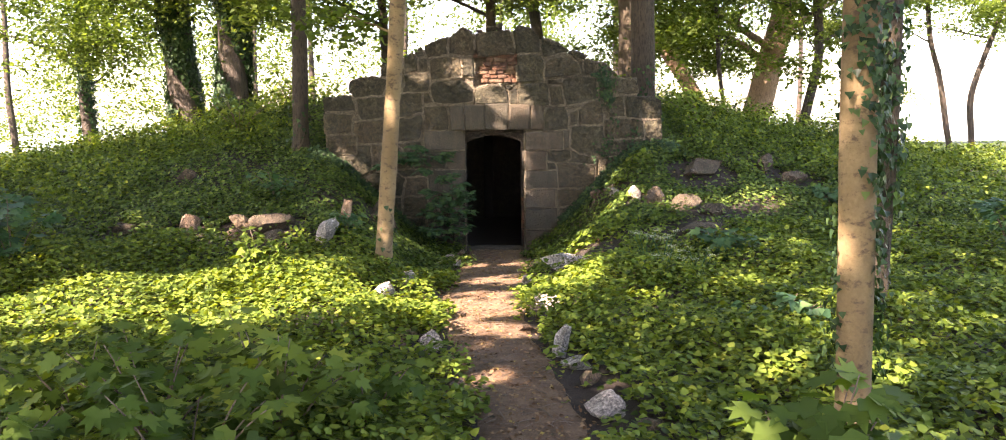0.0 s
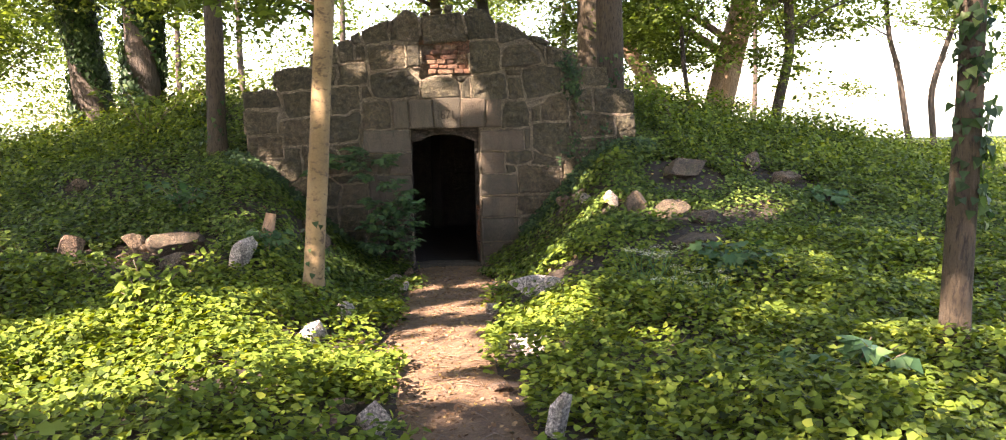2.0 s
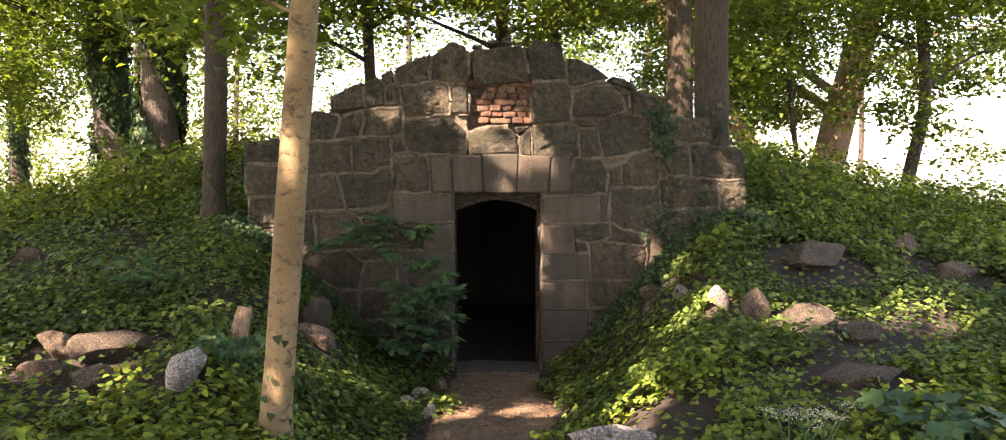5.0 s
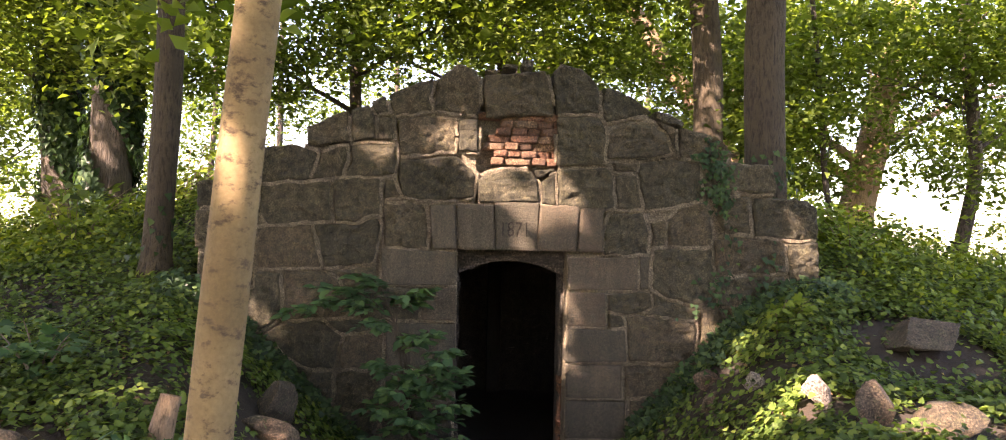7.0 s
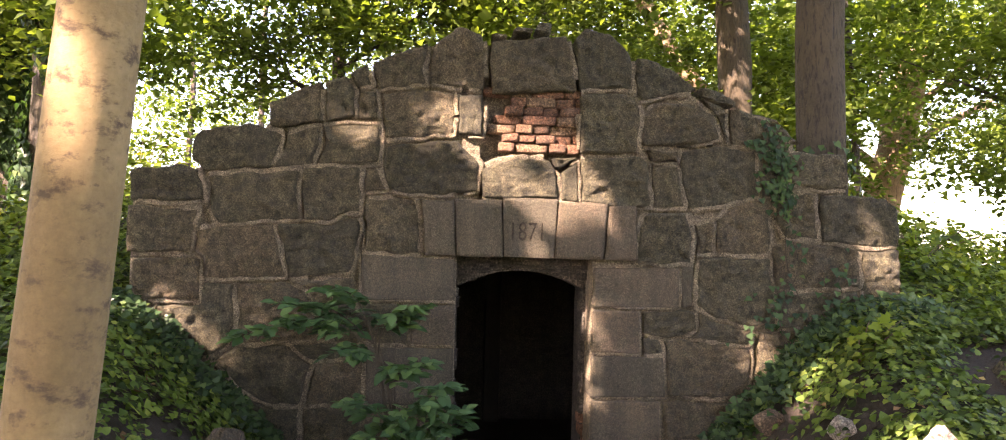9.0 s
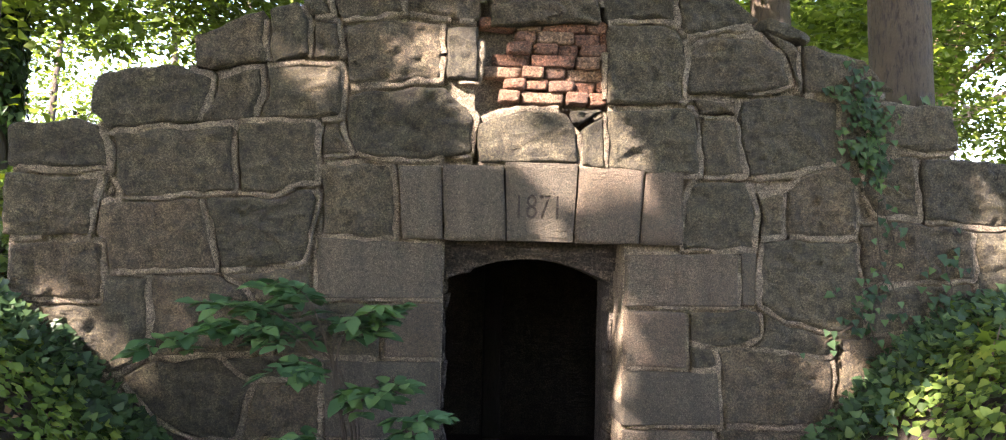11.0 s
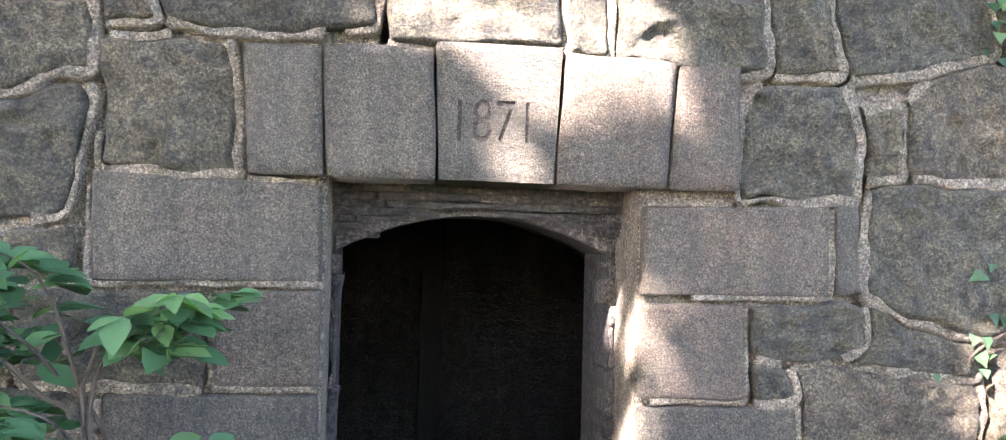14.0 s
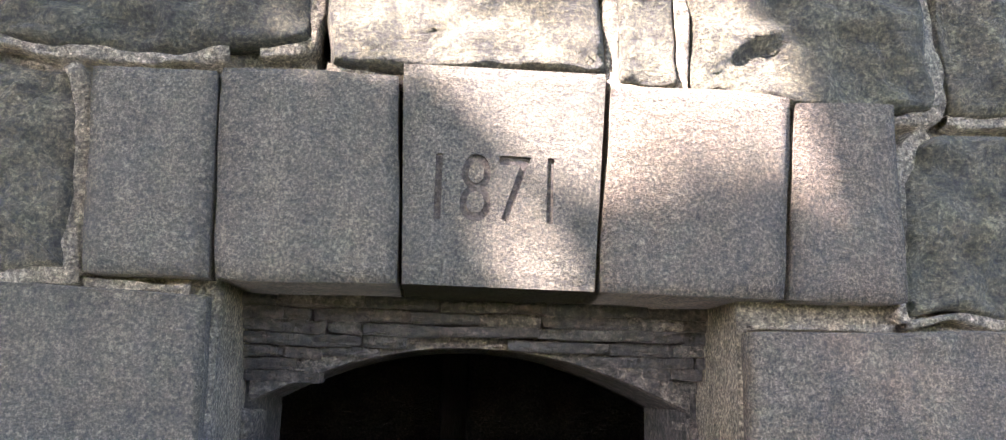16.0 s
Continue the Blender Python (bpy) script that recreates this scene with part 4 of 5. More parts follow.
def tree(x, y, top, r0, r1, bark, label, limbs=(), crown=(), leaf=0.115, ivy=0, ivy_zone=(0, 99), ivy_size=0.058, bend=0.1, seed=1.0, sides=12, foot=None, flare=1.5, name="tree", group="", crown_mat=None, gaps=False):
    """A tree: a tapered trunk with a flared foot, limbs (height, heading, rise, length, radius), a crown of leaf clusters (x, y, z, rx, ry, rz, leaves) and ivy."""
    z = float(height(x, y)) - 0.08 if foot is None else foot
    t = thing(name, (x, y, z), label, "tree", group)
    pts = trunk_line((x, y, z), (x + top[0], y + top[1], top[2]), bend, 22, seed)
    rad = []
    for i, p in enumerate(pts):
        u = i / 22
        rad.append(r0 + (r1 - r0) * u + r0 * (flare - 1) * math.exp(-(p.z - z) / 0.14))
    vs, fs = tube(pts, rad, sides, 0.12, seed)
    o = Vector((x, y, z))
    trunk = finish("trunk", [tuple(v - o) for v in vs], fs, bark, t, smooth=True)
    k = 0
    for hz, heading, rise, length, r in limbs:
        i = min(range(len(pts)), key=lambda q: abs(pts[q].z - hz))
        g = radians(heading)
        lp, lr = limb(pts[i], (math.cos(g), math.sin(g), rise), length, r, r * 0.25, 0.28, seed * 3 + k)
        lv, lf = tube(lp, lr, 7)
        b = finish("limb", [tuple(v - o) for v in lv], lf, bark, t, smooth=True)
        for q in range(3):
            j = 3 + 2 * q
            sp, sr = limb(lp[j], (math.cos(g + (-1) ** q * 0.9), math.sin(g + (-1) ** q * 0.9), rise * 0.5), length * 0.45, lr[j] * 0.6, lr[j] * 0.15, 0.4, seed * 5 + k + q, 6)
            sv, sf = tube(sp, sr, 5)
            finish("branch", [tuple(v - o) for v in sv], sf, bark, b, smooth=True)
        k += 1
    if crown:
        allp = []
        for cx, cy, cz, rx, ry, rz, n in crown:
            n = int(n * 3.1)
            clusters = max(3, n // 85)
            c = rng.normal(0, 0.5, (clusters, 3)) * (rx, ry, rz) + (cx, cy, cz)
            w = rng.integers(0, clusters, n)
            spread = 0.17 + 0.14 * rng.random(clusters)[w][:, None]
            allp.append(c[w] + rng.normal(0, 1, (n, 3)) * spread * (1.25, 1.25, 0.5))
        allp = np.concatenate(allp)
        if gaps:
            allp = allp[shaded(allp)]
        leaves("crown", allp, np.tile((0, 0, 1.0), (len(allp), 1)), leaf, SPRAY, SPRAY_F, crown_mat or crown_leaf, t, "green leafy crown with gaps", tilt=0.45)
    if ivy:
        u = rng.random(ivy) ** 1.3 * 22
        i = np.minimum(u.astype(int), 21)
        P = np.array([tuple(p) for p in pts])
        R_ = np.array(rad)
        fr = (u - i)[:, None]
        mid = P[i] * (1 - fr) + P[i + 1] * fr
        a = rng.random(ivy) * 2 * math.pi + 0.9 * np.sin(mid[:, 2] * 2.0 + seed)
        a = np.where(np.sin(a * 1.0 + mid[:, 2] * 1.6 + seed) > -0.35, a, a + 1.6)
        out = np.stack([np.cos(a), np.sin(a), 0 * a], 1)
        pos = mid + out * (R_[i][:, None] + rng.random((ivy, 1)) ** 2 * (0.06 if r0 < 0.1 else 0.10) + 0.01)
        keep_i = (mid[:, 2] > z + ivy_zone[0]) & (mid[:, 2] < z + ivy_zone[1])
        leaves("ivy", pos[keep_i], out[keep_i] + (0, 0, 0.35), ivy_size, IVY, IVY_F, bank_ivy_leaf, t, "climbing ivy on the trunk", tilt=0.3, heading=np.tile((0, 0, -1.0), (int(keep_i.sum()), 1)))
    return t


# beside the way in
tree(-1.415, -3.75, (0.60, -0.16, 7.5), 0.088, 0.070, bark_tan, "slender tree with smooth tan bark, ivy at its foot", limbs=[(2.9, 140, 0.35, 1.0, 0.014), (3.6, 150, 0.9, 2.2, 0.035), (4.3, 40, 0.8, 2.0, 0.03), (5.2, 250, 0.8, 2.0, 0.03)],
     crown=[(-1.4, -3.6, 6.3, 1.6, 1.6, 0.9, 1200), (-1.85, -3.2, 3.15, 0.5, 0.4, 0.3, 70)], bend=0.04, seed=2.0, sides=18, ivy=260, ivy_zone=(0, 0.9), gaps=True)
tree(1.21, -9.17, (-0.04, 0.1, 7.0), 0.080, 0.078, bark_tan, "young tree with tan bark wrapped in climbing ivy", limbs=[(4.5, 100, 0.9, 1.6, 0.03)],
     crown=[(1.2, -9, 6.2, 1.4, 1.4, 0.8, 900)], bend=0.04, seed=4.0, sides=18, flare=1.25, ivy=3200, ivy_zone=(0.5, 3.6), ivy_size=0.036, gaps=True)
tree(2.60, -6.62, (0.22, 0.3, 6.5), 0.085, 0.05, bark_grey, "thin ivy-clad tree trunk with rough bark", crown=[(2.6, -6.6, 5.6, 1.3, 1.3, 0.8, 800)], bend=0.06, seed=5.0, ivy=900, ivy_zone=(0.9, 4.5), gaps=True)
tree(-2.97, 0.30, (0.05, 0.2, 8.0), 0.125, 0.10, bark_grey, "straight tree with furrowed grey bark beside the wall", limbs=[(5.2, 200, 0.6, 2.0, 0.035)], crown=[(-2.9, 1.2, 6.8, 2.0, 1.5, 0.8, 1500)], bend=0.05, seed=6.0, ivy=200, ivy_zone=(0, 0.9))
# on the mound behind
tree(-4.86, 3.95, (-0.35, 0.6, 9.0), 0.29, 0.23, bark_dark, "dark tree trunk densely covered with ivy", limbs=[(5.0, 170, 0.5, 3.0, 0.06)], crown=[(-5.2, 4.2, 6.0, 2.2, 2.0, 1.0, 2600), (-4.2, 3.6, 4.3, 1.2, 1.0, 0.7, 700)], bend=0.12, seed=7.0, ivy=8500, ivy_size=0.085, ivy_zone=(0.1, 7))
tree(-6.64, 6.9, (-0.7, 0.5, 9.5), 0.33, 0.24, bark_dark, "stout dark tree trunk covered with ivy", limbs=[(5.0, 120, 0.4, 3.0, 0.07), (4.2, 200, 0.5, 3.0, 0.06)], crown=[(-7.2, 6.6, 5.6, 2.6, 2.0, 1.3, 3000), (-8.8, 7.5, 4.0, 1.4, 1.4, 1.0, 900)], bend=0.15, seed=8.0, ivy=9000, ivy_size=0.09, ivy_zone=(0.1, 7))
tree(-10.6, 11.0, (-0.2, 0.5, 9.0), 0.17, 0.13, bark_dark, "dark slim tree trunk with ivy", limbs=[(3.0, 20, 0.7, 2.4, 0.03), (3.8, 190, 0.4, 3.0, 0.04)], crown=[(-10.8, 10.2, 5.6, 2.4, 2.0, 1.2, 2600), (-9.6, 9.0, 3.8, 0.9, 0.9, 0.6, 400)], bend=0.15, seed=9.0, ivy=3500, ivy_size=0.085, ivy_zone=(0.1, 6))
tree(2.48, 1.0, (0.05, 0.25, 9.0), 0.20, 0.16, bark_grey, "straight tree with brown furrowed bark behind the gable", limbs=[(5.5, 20, 0.6, 2.5, 0.05)], crown=[(2.6, 1.6, 7.0, 2.5, 2.0, 0.9, 1500)], bend=0.04, seed=10.0, sides=16, ivy=700, ivy_zone=(0, 1.1))
tree(2.9, 4.2, (-0.15, 0.4, 9.5), 0.21, 0.16, bark_grey, "tree with pale brown bark on the mound", limbs=[(6.0, 120, 0.5, 2.5, 0.05)], crown=[(2.2, 5.0, 6.6, 2.6, 1.8, 1.1, 2200), (4.3, 6.2, 4.3, 1.3, 1.0, 0.8, 800), (3.9, 4.6, 3.7, 0.9, 0.8, 0.7, 500), (1.3, 6.2, 5.0, 1.5, 1.1, 0.6, 700)], bend=0.08, seed=11.0, sides=14)
tree(7.6, 10.6, (2.4, 0.6, 10.0), 0.40, 0.26, bark_warm, "large leaning tree with warm flaking bark", limbs=[(3.9, 200, 0.5, 4.0, 0.12), (4.4, 20, 0.5, 4.5, 0.12), (5.2, 280, 0.4, 3.5, 0.08), (3.4, 160, 0.8, 3.6, 0.14)],
     crown=[(8.2, 9.6, 6.4, 4.5, 2.5, 1.5, 6500), (5.2, 9.0, 5.4, 1.8, 1.6, 1.3, 1800), (9.4, 9.0, 4.3, 1.8, 1.2, 0.6, 900), (6.2, 9.6, 3.7, 1.6, 1.2, 0.8, 1000)], bend=0.2, seed=12.0, sides=16)
tree(6.4, 9.0, (-4.3, 0.3, 8.0), 0.21, 0.13, bark_warm, "leaning tree trunk with warm flaking bark", limbs=[(4.0, 100, 0.6, 3.0, 0.07)], crown=[(3.8, 11.4, 6.2, 2.8, 2.0, 1.3, 2600), (4.8, 11.0, 4.0, 2.2, 1.4, 1.1, 1500)], bend=0.2, seed=13.0, sides=14)
tree(5.5, 6.0, (-0.6, 0.1, 7.5), 0.055, 0.035, bark_dark, "thin dark sapling behind the wall", limbs=[(3.2, 60, 0.7, 1.4, 0.02), (3.8, 200, 0.6, 1.4, 0.02)], crown=[(5.0, 6.0, 4.6, 1.0, 0.9, 0.8, 500)], bend=0.15, seed=21.0, sides=8)
tree(6.85, 5.1, (0.75, 0.4, 8.0), 0.105, 0.07, bark_dark, "thin dark curving tree trunk", limbs=[(3.6, 20, 0.5, 2.2, 0.035), (3.2, 230, 0.6, 1.6, 0.02), (4.2, 190, 0.3, 2.0, 0.03)], crown=[(7.2, 4.4, 5.0, 2.0, 1.6, 0.9, 1800), (6.4, 4.2, 3.0, 0.7, 0.7, 0.7, 260)], bend=0.35, seed=14.0)
tree(15.4, 13.6, (-1.5, 0.5, 8.0), 0.10, 0.06, bark_dark, "thin bare bending tree trunk at the wood's edge", limbs=[(3.0, 60, 0.8, 1.6, 0.03), (4.4, 200, 0.3, 2.0, 0.03)], crown=[(14.3, 13.6, 6.0, 2.0, 1.5, 0.8, 1000), (13.2, 13.2, 2.6, 0.8, 0.6, 0.3, 110)], bend=0.5, seed=15.0)
tree(15.1, 12.2, (1.0, 0.4, 8.0), 0.10, 0.06, bark_dark, "thin bare tree trunk leaning outwards", limbs=[(3.2, 40, 0.4, 2.0, 0.03), (4.2, 150, 0.3, 2.2, 0.03)], crown=[(16.0, 12.0, 5.0, 1.8, 1.5, 0.8, 1500), (17.2, 11.6, 3.2, 0.6, 0.6, 0.7, 260)], bend=0.4, seed=16.0)
tree(0.25, 7.5, (0.1, 0.3, 9.0), 0.13, 0.10, bark_grey, "slim grey tree trunk on top of the mound", limbs=[(4.4, 160, 0.5, 3.0, 0.05), (4.8, 30, 0.5, 2.6, 0.04)], crown=[(0.0, 7.2, 6.4, 2.6, 1.8, 1.2, 2600)], bend=0.08, seed=17.0)
tree(1.9, 9.5, (-1.0, 0.3, 9.0), 0.16, 0.11, bark_dark, "dark leaning tree trunk on the mound", limbs=[(4.6, 120, 0.5, 3.0, 0.05)], crown=[(1.2, 9.8, 6.2, 2.8, 1.8, 1.4, 3000)], bend=0.15, seed=18.0)
tree(-2.2, 8.0, (-0.3, 0.4, 9.0), 0.12, 0.09, bark_grey, "slim tree behind the mound", limbs=[(4.2, 220, 0.4, 2.8, 0.05), (4.8, 320, 0.4, 2.4, 0.04)], crown=[(-2.4, 7.4, 5.8, 2.4, 1.8, 1.2, 2800), (-3.4, 6.5, 4.6, 0.9, 0.9, 0.6, 500)], bend=0.1, seed=19.0)

# trees whose crowns shade the way in
spots = ((-10.5, -10.0), (-6.0, -16.5), (-1.5, -19.0), (-14.0, -5.0), (3.5, -17.0))
n_sh = 125000
aim = np.stack([rng.uniform(-8.5, 8.5, n_sh), rng.uniform(-14.0, 4.0, n_sh), np.full(n_sh, 0.8)], 1)
zc = rng.uniform(7.6, 10.6, n_sh)
far_up = (zc - 0.8) / SUN.z
canopy = aim + np.outer(far_up, np.array(SUN))
thin = (aim[:, 0] > 0.1) & (aim[:, 0] < 6.0) & (aim[:, 1] < -4.6) & (aim[:, 1] > -11.5)   # a lighter stretch of the crowns
canopy = canopy[shaded(canopy) & (~thin | (rng.random(n_sh) < 0.46))]
lump = np.sin(canopy[:, 0] * 2.1 + canopy[:, 1] * 0.8) * np.sin(canopy[:, 1] * 2.6 - canopy[:, 0] * 0.6 + canopy[:, 2])
canopy = canopy[(lump > -0.96)]
own = np.argmin(np.stack([np.hypot(canopy[:, 0] - a, canopy[:, 1] - b) for a, b in spots]), axis=0)
for i, (a, b) in enumerate(spots):
    t = tree(a, b, (0.2, 0.2, 10.0), 0.26, 0.12, bark_grey, "tall broadleaf tree shading the path", limbs=[(6.5, 30, 0.6, 3.5, 0.07), (7.0, 110, 0.5, 3.5, 0.07), (7.5, 330, 0.5, 3.2, 0.06), (7.8, 200, 0.6, 3.0, 0.06)], bend=0.2, seed=30.0 + i, name="shade_tree", group="trees behind the path")
    mine = canopy[own == i]
    if len(mine):
        leaves("crown", mine, np.tile((0, 0, 1.0), (len(mine), 1)), 0.20, SPRAY * (1.3, 1, 1), SPRAY_F, crown_leaf, t, "dense green crown with gaps", tilt=0.5)

# far wood on the slope behind and all round
pos = []
for i in range(330):
    a = random.uniform(-math.pi, math.pi) if i % 5 else random.uniform(-0.5, 0.42)
    front = abs(a) < 1.3
    if front and random.random() < (0.5 if 0.30 < a else 0.4 if a > -0.2 else 0.0):
        continue
    d = random.uniform(19, 40)
    cx, cy = d * math.sin(a) * 1.1, d * math.cos(a) * (0.8 if front else 1.1)
    low = (1.0 if a < -0.25 else 2.4 if a < 0.05 else 4.6) if front else 0.5
    for _ in range(13):
        c = np.array((cx, cy, random.uniform(low, 10.5))) + rng.normal(0, 0.8, 3) * (2.0, 2.0, 0.3)
        pos.append(c + rng.normal(0, 1, (66, 3)) * (0.40, 0.40, 0.22))
pos = np.concatenate(pos)
tagged(leaves("far_wood_foliage", pos, np.tile((0, 0, 1.0), (len(pos), 1)), 0.14, SPRAY, SPRAY_F, crown_leaf, tilt=0.6), "light green foliage of the wood around the mound", "foliage", kind="stuff")
# high crowns joining overhead
pos = []
for _ in range(300):
    c = np.array((random.uniform(-15, 13), random.uniform(-4, 7), random.uniform(7.0, 11.0)))
    if c[1] > 4 and random.random() < 0.6:
        c[2] -= 1.8
    pos.append(c + rng.normal(0, 1, (70, 3)) * (0.8, 0.8, 0.35))
pos = np.concatenate(pos)
pos = pos[shaded(pos)]
tagged(leaves("high_foliage", pos, np.tile((0, 0, 1.0), (len(pos), 1)), 0.19, SPRAY * (1.2, 1, 1), SPRAY_F, crown_leaf, tilt=0.5), "leafy canopy joining high over the mound", "foliage", kind="stuff")
for i in range(14):
    a = -1.15 + 1.7 * i / 14 + random.uniform(-0.05, 0.05)
    d = random.uniform(19, 34)
    tree(d * math.sin(a) * 1.1, d * math.cos(a) * 0.8, (random.uniform(-0.6, 0.6), 0.2, 10), random.uniform(0.07, 0.15), 0.06, bark_dark, "slim dark tree trunk in the wood behind", bend=0.3, seed=50.0 + i, sides=7, group="trees of the wood behind")

# ---- stones ----
CLEAR = []


def boulder(x, y, sx, sy, sz, mat, label, turn=0.0, tilt=0.0, sink=0.20, name="fieldstone", seed=None, group=""):
    """A rounded, chipped field stone bedded in the ground."""
    bm = bmesh.new()
    bmesh.ops.create_icosphere(bm, subdivisions=4, radius=1.0)
    s = seed if seed is not None else x * 3.7 + y * 1.9
    r = random.Random(int(s * 1000))
    planes = [(Vector((r.gauss(0, 1), r.gauss(0, 1), r.gauss(0.25, 0.8))).normalized(), r.uniform(0.40, 0.66)) for _ in range(11)]
    for v in bm.verts:
        p = v.co.copy()
        fc = noise.voronoi(p * 1.5 + Vector((s, s, 0)))[0]
        q = 1 + 0.22 * (fc[1] - fc[0] - 0.3) + 0.34 * noise.noise(p * 0.9 + Vector((s, 0, 0))) + 0.10 * noise.noise(p * 2.4 + Vector((0, s, 0))) + 0.03 * noise.noise(p * 6 + Vector((0, 0, s)))
        p *= q
        for ax, keep_ in planes:
            over = p.dot(ax) - keep_
            if over > 0:
                p -= ax * over * 0.96
        v.co = Vector((p.x * sx, p.y * sy, p.z * sz))
    CLEAR.append((x, y, max(sx, sy) + 0.07))
    ob = part(name, bm, mat, smooth=True)
    ob.matrix_world = pose(x, y, float(height(x, y)) + sz * (1 - 2 * sink), tilt, tilt * 0.4, turn)
    return tagged(ob, label, "stone", group)


edge = "stones along the path"
boulder(-1.12, -4.00, 0.13, 0.10, 0.12, pale_stone, "rounded white-grey field stone beside the path", 20, group=edge)
boulder(-1.28, -5.02, 0.15, 0.10, 0.11, pale_stone, "chalky white field stone beside the path", 50, group=edge)
boulder(-0.78, -7.00, 0.13, 0.11, 0.13, pale_stone, "grey and white field stone beside the path", 10, group=edge)
boulder(-0.95, -6.72, 0.11, 0.09, 0.08, fieldstone, "mossy grey field stone beside the path", 70, group=edge)
boulder(0.10, -7.24, 0.12, 0.09, 0.16, pale_stone, "upright grey field stone beside the path", 30, 12, group=edge)
boulder(0.17, -7.52, 0.12, 0.09, 0.08, pale_stone, "white-streaked field stone beside the path", 0, group=edge)
boulder(0.20, -7.84, 0.13, 0.09, 0.08, fieldstone, "reddish brown field stone beside the path", 60, group=edge)
boulder(0.18, -8.42, 0.14, 0.12, 0.11, pale_stone, "large white-veined field stone beside the path", 15, group=edge)
boulder(0.38, -8.58, 0.09, 0.07, 0.05, fieldstone, "small tan field stone beside the path", 15, group=edge)
boulder(0.23, -5.62, 0.16, 0.12, 0.10, pale_stone, "flat grey field stone beside the path", 5, group=edge)
boulder(-0.10, -6.45, 0.10, 0.08, 0.04, fieldstone, "small flat brown stone at the path's edge", 40, group=edge)
boulder(-0.62, -7.9, 0.10, 0.08, 0.05, fieldstone, "small pale brown stone at the path's edge", 40, group=edge)
boulder(0.66, -3.75, 0.46, 0.15, 0.11, pale_stone, "long flat stone slab bordering the path", -4, sink=0.24, name="stone_slab")
boulder(0.16, -3.85, 0.10, 0.09, 0.09, pale_stone, "small pale stone beside the slab", 6)
boulder(-0.72, -1.30, 0.12, 0.10, 0.09, pale_stone, "grey rounded stone near the doorway", 6)
boulder(-0.82, -1.65, 0.09, 0.07, 0.07, pale_stone, "small pale stone near the doorway", 6)
boulder(-0.62, -2.0, 0.11, 0.06, 0.08, pale_stone, "slanting grey-white stone near the doorway", 60, 20)
boulder(-0.55, -1.0, 0.12, 0.10, 0.10, fieldstone, "mossy stone beside the doorway", 60)
left = "stones of the tumbled left bank"
boulder(-1.66, -1.10, 0.24, 0.16, 0.22, fieldstone, "tan boulder leaning below the wall", 50, 14, sink=0.22, group=left)
boulder(-1.58, -1.52, 0.20, 0.15, 0.13, fieldstone, "mossy boulder below the wall", 10, group=left)
boulder(-3.20, -2.52, 0.20, 0.15, 0.14, fieldstone, "grey-pink boulder in the ivy bank", 10, sink=0.24, group=left)
boulder(-2.74, -2.60, 0.34, 0.18, 0.18, fieldstone, "long reddish boulder in the ivy bank", 8, sink=0.24, group=left)
boulder(-3.78, -2.72, 0.21, 0.16, 0.16, fieldstone, "rusty brown boulder in the ivy bank", 15, sink=0.24, group=left)
boulder(-4.55, -2.7, 0.17, 0.13, 0.14, fieldstone, "grey boulder in the ivy bank", 15, sink=0.24, group=left)
boulder(-5.3, -2.9, 0.19, 0.13, 0.13, fieldstone, "brown boulder in the ivy bank", 35, group=left)
boulder(-3.12, -2.92, 0.22, 0.14, 0.13, fieldstone, "mossy boulder low in the bank", 5, sink=0.28, group=left)
boulder(-2.66, -3.12, 0.24, 0.15, 0.13, fieldstone, "low grey boulder in the bank", -15, sink=0.28, group=left)
boulder(-2.10, -3.30, 0.15, 0.11, 0.25, pale_stone, "upright grey slab leaning in the bank", 30, 28, sink=0.24, group=left)
boulder(-4.4, -0.6, 0.16, 0.10, 0.16, fieldstone, "orange-brown broken stone on the mound", 30, 20, sink=0.22, group=left)
right = "stones of the right bank"
boulder(2.92, -0.92, 0.46, 0.26, 0.20, fieldstone, "large flat boulder on the ivy bank", -8, sink=0.28, group=right)
boulder(4.24, -0.90, 0.38, 0.22, 0.17, fieldstone, "brown flat boulder on the ivy bank", 20, sink=0.28, group=right)
boulder(4.04, -0.42, 0.17, 0.14, 0.18, fieldstone, "pointed grey boulder on the ivy bank", 20, sink=0.22, group=right)
boulder(2.33, -2.26, 0.30, 0.17, 0.17, fieldstone, "pale brown boulder in the ivy bank", -15, sink=0.24, group=right)
boulder(2.00, -2.10, 0.19, 0.13, 0.16, fieldstone, "tan boulder in the ivy bank", 10, sink=0.24, group=right)
boulder(1.78, -1.82, 0.11, 0.09, 0.14, pale_stone, "small upright pale stone in the ivy bank", 10, sink=0.24, group=right)
boulder(2.62, -2.55, 0.30, 0.16, 0.10, fieldstone, "flat tan stone in the ivy bank", 15, sink=0.26, group=right)
boulder(2.17, -3.42, 0.36, 0.24, 0.10, fieldstone, "broad flat pinkish stone in the bank", 5, sink=0.22, group=right)
boulder(1.62, -1.15, 0.12, 0.09, 0.09, pale_stone, "small pale stone in the ivy bank", 5, sink=0.22, group=right)
boulder(1.40, -0.85, 0.11, 0.09, 0.09, fieldstone, "small round stone in the ivy bank", 5, sink=0.22, group=right)
boulder(1.50, -0.46, 0.12, 0.10, 0.10, fieldstone, "reddish stone at the wall's foot", 5, sink=0.2, group=right)

# broken stump leaning on the left bank
pts, rad = limb((-2.02, -2.45, 0.6), (0.2, 0.12, 1), 0.52, 0.085, 0.06, 0.1, 3.0, 6)
vs, fs = tube(pts, rad, 9, 0.3, 3.0)
tagged(finish("tree_stump", vs, fs, bark_warm, smooth=True), "broken pale wooden stump leaning in the ivy", "stump")

